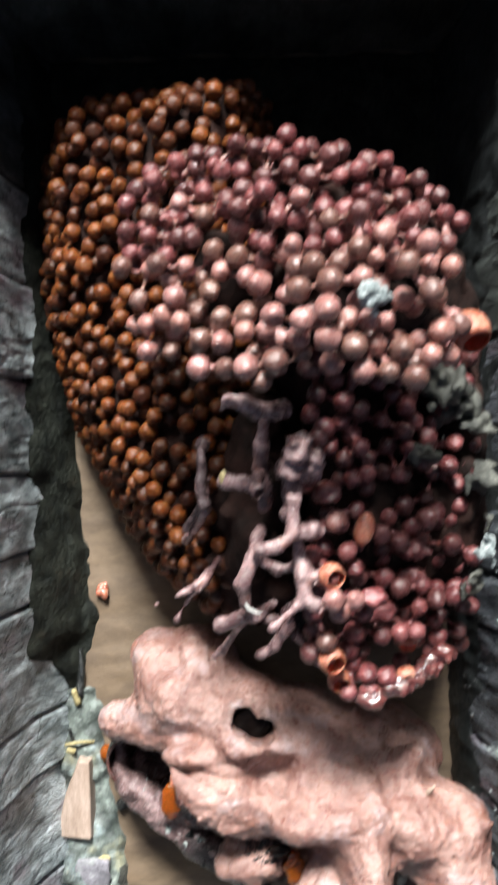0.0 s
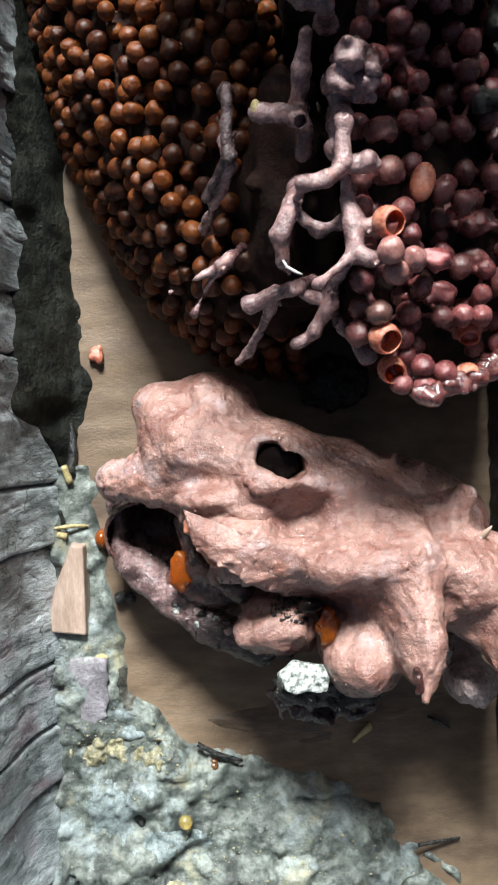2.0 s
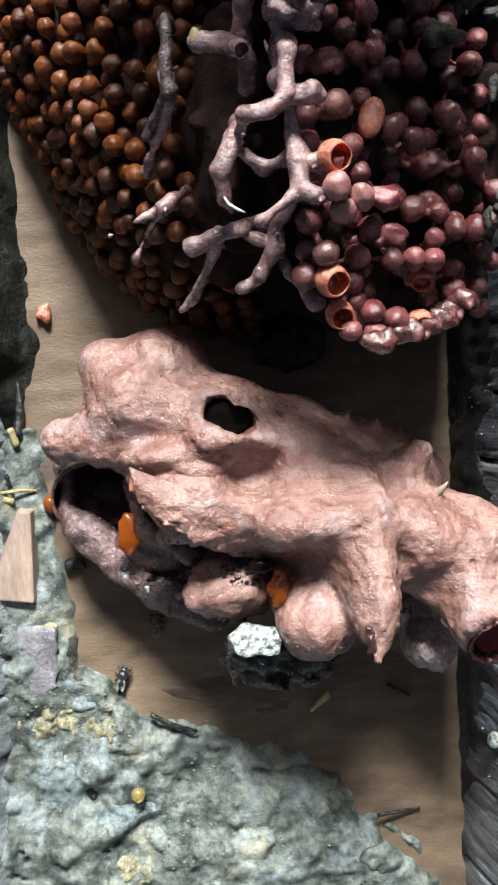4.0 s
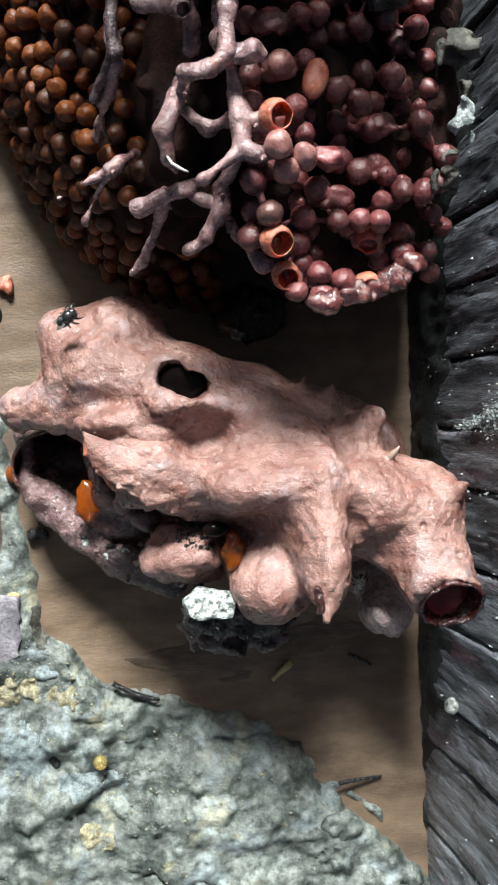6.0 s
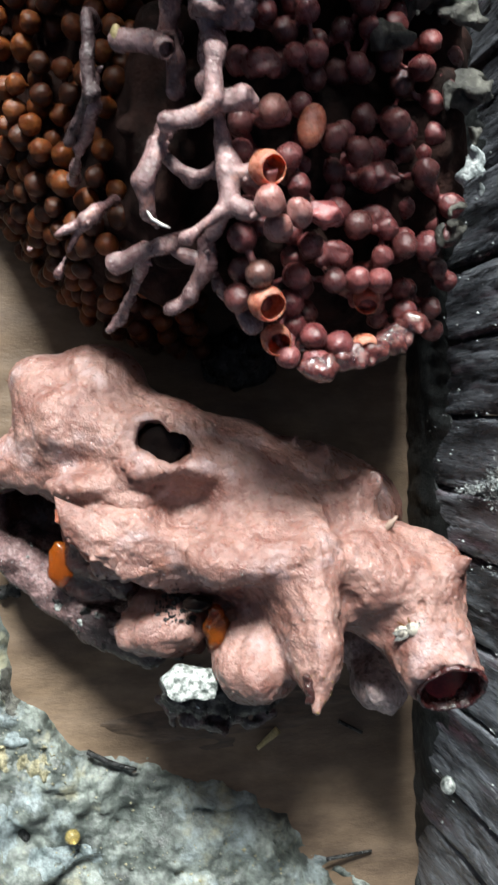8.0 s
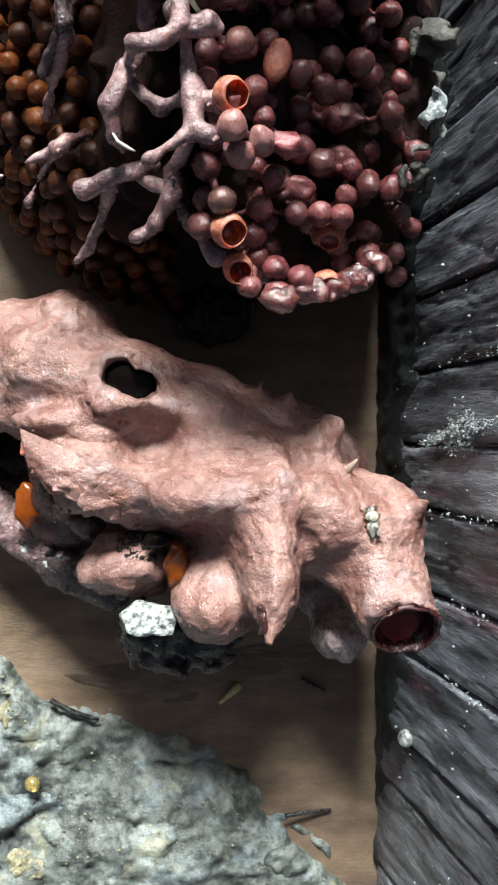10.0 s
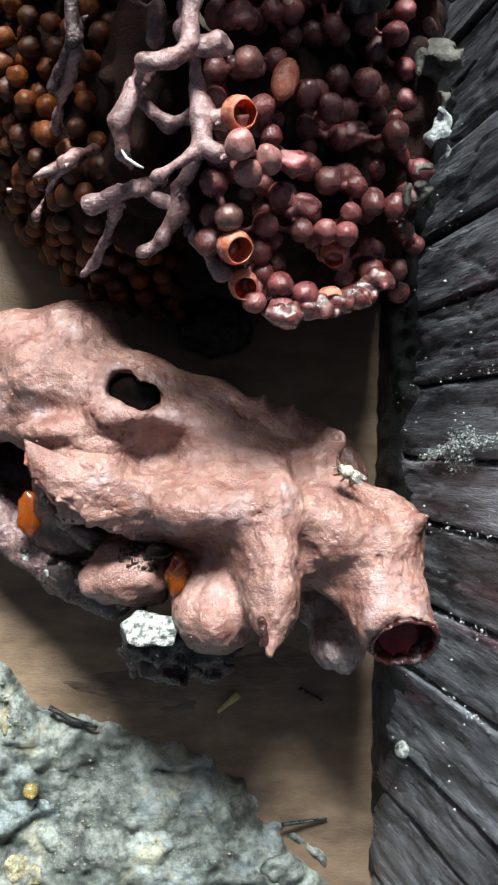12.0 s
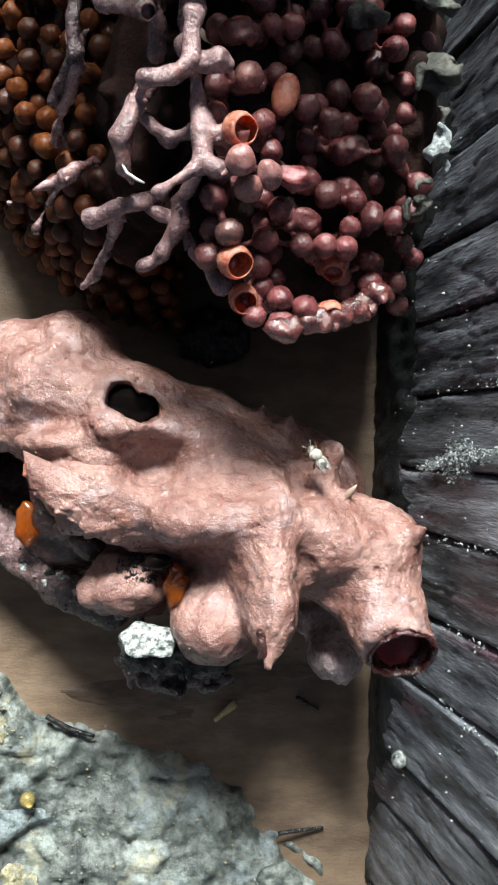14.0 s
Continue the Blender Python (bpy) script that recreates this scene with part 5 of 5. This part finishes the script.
for c, r, mat_, name, label, cat in (
    ((-35.2, -104.2, 3.0), (2.2, 1.6, 1.0), STRAW, "straw_flake", "pale yellow flake on the crust", "debris"),
    ((-29.1, -90.6, 1.3), (2.4, 1.4, 1.3), SOOT, "resin_lump", "small bluish-black resin lump on the board", "resin"),
    # black filler added as the dark gap under the chip
    ((-41.6, -100.8, 1.6), (5.2, 1.7, 1.4), SOOT, "resin_lump", "black piece standing in for the shaded gap below the wood chip", "resin"),
    # black filler added so that the pit looks shaded
    ((-27.3, -141.2, on_crust(-27.3, -141.2) + 0.2), (2.1, 1.6, 1.0), SOOT, "resin_lump", "black piece that puts shade into a pit of the crust", "resin"),
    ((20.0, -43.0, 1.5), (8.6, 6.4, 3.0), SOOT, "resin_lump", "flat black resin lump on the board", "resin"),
    ((-33.9, -35.0, 0.8), (1.8, 2.2, 1.4), WAX_ORANGE, "wax_bit", "small red-brown wax bit on the board", "wax"),
    ((36.0, -158.0, 4.2), (5.0, 3.2, 2.0), CRUST, "crust_flake", "grey flake at the edge of the crust", "resin crust"),
    ((-27.5, -121.0, 1.6), (3.6, 2.4, 1.4), PALE_BLUE, "crust_flake", "pale bluish flake at the edge of the crust", "resin crust"),
    ((47.7, 8.2, 60.0), (5.2, 4.0, 3.0), SCRAP, "resin_scrap", "grey-green resin scrap against the comb", "resin"),
    ((39.1, -1.2, 66.0), (3.8, 2.4, 1.6), SCRAP, "resin_scrap", "pale grey resin scrap on the comb", "resin"),
    ((52.1, 4.1, 60.0), (3.4, 1.8, 1.6), SCRAP, "resin_scrap", "pale grey resin scrap against the side", "resin"),
    ((53.0, -6.5, 58.0), (2.8, 2.6, 2.2), SCRAP, "resin_scrap", "pale grey resin scrap against the side", "resin"),
    ((44.6, 12.0, 64.0), (4.6, 4.6, 3.4), SCRAP, "resin_scrap", "grey-green resin scrap against the comb", "resin"),
):
    crumb(name, c, r, mat_, label, cat, int(abs(c[0] * 7 + c[1])) + 300, 2.1 if mat_ is SCRAP else 0.9, 0.4)

# a flat split plate beside the wood chip
plate_v, plate_q = blob(lambda p: np.maximum(np.maximum(np.maximum(np.abs(p[..., 2] - 3.4 - 0.05 * (p[..., 0] + 40) + 0.35 * grain(p, 4, 16)) - 1.0, np.abs(p[..., 0] + 39.6 - 0.06 * (p[..., 1] + 111) + 0.9 * grain(p, 3.5, 17) + 0.4 * grain(p, 1.5, 18)) - 6.4), p[..., 1] + 103.6 + 0.8 * grain(p, 3, 19)), -118.6 - p[..., 1] + 0.5 * (p[..., 0] + 39) + 2.2 * grain(p, 4, 20)), (-49, -124, 0), (-31, -100, 7), 0.5)
plate = part("crust_flake", rough(plate_v, plate_q, (1.5, 0.15, 14)), plate_q, PLATE)
tagged(plate, "flat purplish-grey flake beside the wood chip", "resin crust")


def crust_patch(name, cx, cy, rx, ry, lift, material, label, category, seed):
    """A thin growth on the crust, uneven at its edge, where it sinks into the crust."""
    def face(u, v):
        p = np.stack([u, v, 0 * u], -1)
        inside = 1 - ((u - cx) / rx) ** 2 - ((v - cy) / ry) ** 2 + 0.9 * fbm(p, 5, seed) + 0.6 * grain(p, 1.4, seed + 5)
        return np.stack([u, v, crust_height(u, v) + np.clip(inside * lift * 2, -1.2, lift) + 0.18 * grain(p, 1.0, seed + 6) * lift], -1)
    ob = sheet(name, np.arange(cx - rx * 1.5, cx + rx * 1.5, 0.5), np.arange(cy - ry * 1.5, cy + ry * 1.5, 0.5), face, material, back=(0, 0, -1.5))
    return tagged(ob, label, category)


crust_patch("mould_patch", -33.0, -138.5, 6.0, 6.5, 0.14, PALE_BLUE, "pale bluish mould film on the crust", "mould", 11)
crust_patch("mould_patch", -20.0, -146.0, 7.0, 3.0, 0.14, PALE_BLUE, "pale bluish mould film on the crust", "mould", 12)
crust_patch("grit_patch", -36.0, -125.0, 5.0, 3.6, 0.9, SAND, "pale yellow gritty resin on the crust", "resin", 14)
crust_patch("grit_patch", -24.0, -126.0, 3.8, 3.0, 0.9, SAND, "pale yellow gritty resin on the crust", "resin", 15)
crust_patch("grit_patch", -18.0, -158.0, 3.5, 2.6, 0.7, SAND, "pale yellow gritty resin on the crust", "resin", 16)
crust_patch("grit_patch", -29.0, -111.0, 2.2, 6.0, 0.5, SCRAP, "greyish grit along the board's edge", "resin", 17)

for k, (c, r) in enumerate((((51.4, -20.5, 65.0), (1.2, 3.0, 1.2)), ((48.8, -24.5, 63.5), (1.0, 1.8, 1.0)), ((50.2, -28.6, 60.0), (2.0, 1.8, 1.3)), ((52.4, -15.0, 62.0), (1.0, 2.2, 1.2)))):
    crumb("resin_scrap", c, r, MOULD if k < 1 else SCRAP, "ragged whitish-grey resin crust on the comb's side", "resin", 400 + 9 * k, 2.0, 0.35)
smear = np.random.default_rng(8)
spots = [(X1 - 0.2 + 0.10 * max(z - 8, 0) + smear.uniform(-0.5, 0.4), -67.6 + smear.normal(0, 0.5 + 1.2 * (abs(z - 47) < 6)) + 0.10 * (z - 50), z) for z in smear.normal(49, 8, 2600)]
ob = part("mould_patch", *grains(spots, 0.05 + 0.26 * smear.random(2600) ** 3, 41, 0.5), MOULD, smooth=False)
tagged(ob, "whitish mould smear across the weathered side", "mould")
spots = [(X1 - 0.2 + 0.10 * max(z - 8, 0) + smear.uniform(-0.5, 0.4), y0 + smear.normal(0, 0.5) + sl * (z - 50), z) for y0, sl, n in ((-97.4, 0.03, 90), (-82.0, 0.02, 70), (-111.0, -0.05, 80), (-56.0, 0.02, 50)) for z in smear.normal(55, 14, n)]
ob = part("mould_patch", *grains(spots, 0.06 + 0.25 * smear.random(len(spots)) ** 3, 42, 0.5), MOULD, smooth=False)
tagged(ob, "pale mould crumbs along the cracks of the side", "mould", kind="stuff")

bead = drop("resin_bead", (-16.6, -140.6, on_crust(-16.6, -140.6) + 1.1), (1.6, 1.6, 1.5), BEAD, None)
tagged(bead, "clear yellow resin bead on the crust", "resin bead")
bead = drop("resin_bead", (57.4, -127.0, 22.0), (1.5, 1.8, 2.0), PALE_RESIN, None)
tagged(bead, "whitish resin bead stuck on the weathered side", "resin bead")
speck_rng = np.random.default_rng(5)
sv, sf = [], []
for k in range(260):
    y, z = speck_rng.uniform(-165, -10), speck_rng.uniform(12, 80)
    s = speck_rng.uniform(0.05, 0.10) / speck_rng.uniform(0.25, 1.0)
    c = np.array((X1 - 0.4 + 0.10 * (z - 8), y, z))
    n = len(sv)
    sv += [c + s * np.array(d) for d in ((1, 0, 0), (-1.4, 0, 0), (0, 1, 0), (0, -1, 0), (0, 0, 1.5), (0, 0, -1.5))]
    sf += [(n + a, n + b, n + c_) for a, b, c_ in ((1, 2, 4), (1, 4, 3), (1, 3, 5), (1, 5, 2), (0, 4, 2), (0, 3, 4), (0, 5, 3), (0, 2, 5))]
specks = part("pale_specks", sv, sf, MOULD)
tagged(specks, "tiny pale specks strewn over the weathered side", "specks", kind="stuff")
sv, sf = [], []
for k in range(620):
    x, y = speck_rng.uniform(-46, 50), speck_rng.uniform(-175, -100)
    if k % 2:
        hx, hy, hr = ((-23, -125, 3.2), (-35, -121, 4.0), (-12, -150, 6), (12, -146, 7))[k % 8 // 2]
        x, y = speck_rng.normal(hx, hr), speck_rng.normal(hy, hr * 0.7)
    if np.interp(x, EDGE_X, EDGE_Y) - y < 2:
        continue
    s = speck_rng.uniform(0.08, 0.16) / speck_rng.uniform(0.3, 1.0)
    c = np.array((x, y, on_crust(x, y) + 0.1))
    n = len(sv)
    sv += [c + s * np.array(d) for d in ((1, 0.2, 0), (-1.2, 0, 0), (0, 1, 0.1), (0.2, -1, 0), (0, 0, 0.9), (0, 0, -0.8))]
    sf += [(n + a, n + b, n + c_) for a, b, c_ in ((1, 4, 2), (1, 3, 4), (1, 5, 3), (1, 2, 5), (0, 2, 4), (0, 4, 3), (0, 3, 5), (0, 5, 2))]
specks = part("grit_specks", sv, sf, SAND, smooth=False)
tagged(specks, "pale yellow grit strewn over the crust", "grit", kind="stuff")

# ---------------------------------------------------------------- bees
def bee(label, body_mat, head_mat, tail_mat, size=1.0):
    """A small stingless bee, 5 mm long, head towards +y, feet on z = 0 of its own space."""
    b = thing("stingless_bee", (0, 0, 0), label, "bee", "bees")

    def lump(name, c, r, material, parent=b, turn=0.0):
        return drop(name, np.array(c) * size, np.array(r) * size, material, parent, turn=turn)

    lump("abdomen", (0, -1.55, 1.25), (1.25, 1.55, 1.0), tail_mat)
    lump("thorax", (0, 0.25, 1.50), (1.30, 1.25, 1.10), body_mat)
    head = lump("head", (0, 1.60, 1.35), (1.10, 0.66, 0.80), head_mat)
    for s in (-1, 1):
        lump("eye", (s * 0.72, 1.72, 1.45), (0.26, 0.36, 0.48), BEE_BLACK, head)
        part("antenna", *tube([np.array(p) * size for p in ((s * 0.2, 1.95, 1.5), (s * 0.55, 2.5, 1.9), (s * 0.95, 3.2, 1.9))], (0.09, 0.08, 0.07), 6), head_mat, head)
        wing_pts = [(s * 0.45, 0.0, 2.1), (s * 0.95, -1.2, 2.15), (s * 1.05, -2.6, 2.0), (s * 0.75, -3.5, 1.9), (s * 0.2, -3.0, 2.0), (s * 0.1, -1.4, 2.15)]
        wv2 = [np.array(p) * size for p in wing_pts] + [np.array(p) * size - (0, 0, 0.05) for p in wing_pts]
        part("wing", wv2, [(0, 1, 2, 3, 4, 5), (11, 10, 9, 8, 7, 6)] + [(k, 6 + k, 6 + (k + 1) % 6, (k + 1) % 6) for k in range(6)], WING, b, smooth=False)
        for y, reach, out in ((0.8, 1.3, 1.5), (0.2, 0.2, 1.9), (-0.4, -1.4, 1.6)):
            part("leg", *tube([np.array(p) * size for p in ((s * 0.5, y, 1.1), (s * out * 0.75, y + reach * 0.4, 1.35), (s * out, y + reach * 0.8, 0.5), (s * (out + 0.1), y + reach, 0.0))], (0.17, 0.20, 0.17, 0.10), 6), BEE_AMBER if body_mat is BEE_DUST else body_mat, b)
    return b


pale_bee = bee("stingless bee dusted whitish with resin, walking over the wax pots", BEE_DUST, BEE_DUST, BEE_DUST, 0.9)
dark_bee = bee("dark stingless bee walking over the board and the pots", BEE_BLACK, BEE_BLACK, BEE_BLACK, 0.95)
amber_bee = bee("amber-brown stingless bee behind the wax pots", BEE_AMBER, BEE_AMBER, BEE_AMBER, 0.95)


def motions():
    """Where the bees walk: seconds, place in mm, and heading (0 to the east, 90 to the north), with a tilt of the body."""
    def rows(track):
        return [(t, pose(x * MM, y * MM, z * MM, pitch, roll, turn - 90)) for t, x, y, z, turn, pitch, roll in track]

    walk(pale_bee, rows([
        (0.0, 38.6, -99, 26, 90, 40, 0), (6.0, 38.6, -99, 26, 90, 40, 0), (6.5, 37.8, -98.5, 37, 90, 40, 0), (7.0, 37.6, -94.6, 46, 90, 40, 0),
        (7.5, 39.4, -90.5, 48, 60, 20, 0), (8.0, 44.6, -90.3, 48, 18, 0, 10), (8.5, 45.6, -86, 49, 45, 0, 10), (9.0, 46.0, -86.5, 49, 38, 0, 10), (9.3, 45.6, -85.9, 49, 60, 0, 10),
        (11.3, 44.8, -75, 47, 130, 0, 10), (11.5, 44.1, -74.6, 47, 140, 0, 10), (12.0, 41.4, -72.5, 47, 150, 0, 10), (12.5, 39.4, -70.4, 45, 140, 0, 10),
        (13.0, 38.9, -69.5, 46, 120, 0, 10), (13.5, 37.8, -67.6, 46, 105, 0, 0), (14.0, 36.2, -67.6, 47, 130, 0, 0)]))
    walk(dark_bee, rows([
        (0.0, -22, -128, 0.4, 60, 0, 0), (2.8, -22, -128, 0.4, 60, 0, 0), (3.4, -19, -122, 0.4, 60, 0, 0), (3.5, -19.6, -119.3, 0.4, 60, 0, 0), (3.6, -19.7, -117.9, 0.4, 58, 0, 0), (3.8, -20.1, -117.2, 0.4, 58, 0, 0), (4.0, -19.4, -115.7, 0.4, 75, 0, 0), (4.2, -19.1, -111.2, 0.4, 80, 0, 0),
        (4.8, -29.5, -97, 0.4, 120, 0, 0), (5.4, -30, -60, 8, 85, 30, 0), (5.9, -17, -47, 36, 40, 40, 0), (6.3, -8.5, -46, 46, 15, 0, 0), (6.5, -4, -38, 40, 60, 0, 0), (7.0, 2, -30, 8, 80, 0, 0), (14.0, 2, -30, 8, 80, 0, 0)]))
    walk(amber_bee, rows([
        (0.0, -10, -130, 0.4, 85, 0, 0), (2.8, -10, -130, 0.4, 85, 0, 0), (3.3, -9.5, -127, 0.4, 85, 0, 0), (3.5, -12.4, -117.5, 0.4, 85, 0, 0), (3.6, -11.9, -115.2, 0.4, 85, 0, 0), (3.8, -11.9, -108.5, 0.4, 85, 0, 0), (4.0, -11.4, -104.3, 0.4, 85, 0, 0), (4.2, -10.5, -102.7, 0.4, 85, 0, 0), (4.6, 0, -98, 0.6, 45, 0, 0),
        (5.2, 30, -100, 0.6, 60, 0, 0), (5.7, 34, -58, 2, 100, 0, 0), (6.0, 14, -48, 18, 150, 20, 0), (6.3, 5, -51, 42, 110, 0, 0), (6.5, 10, -46, 26, 40, -40, 0), (7.0, 27, -41, 0.4, 20, 0, 0), (14.0, 27, -41, 0.4, 20, 0, 0)]))


motions()
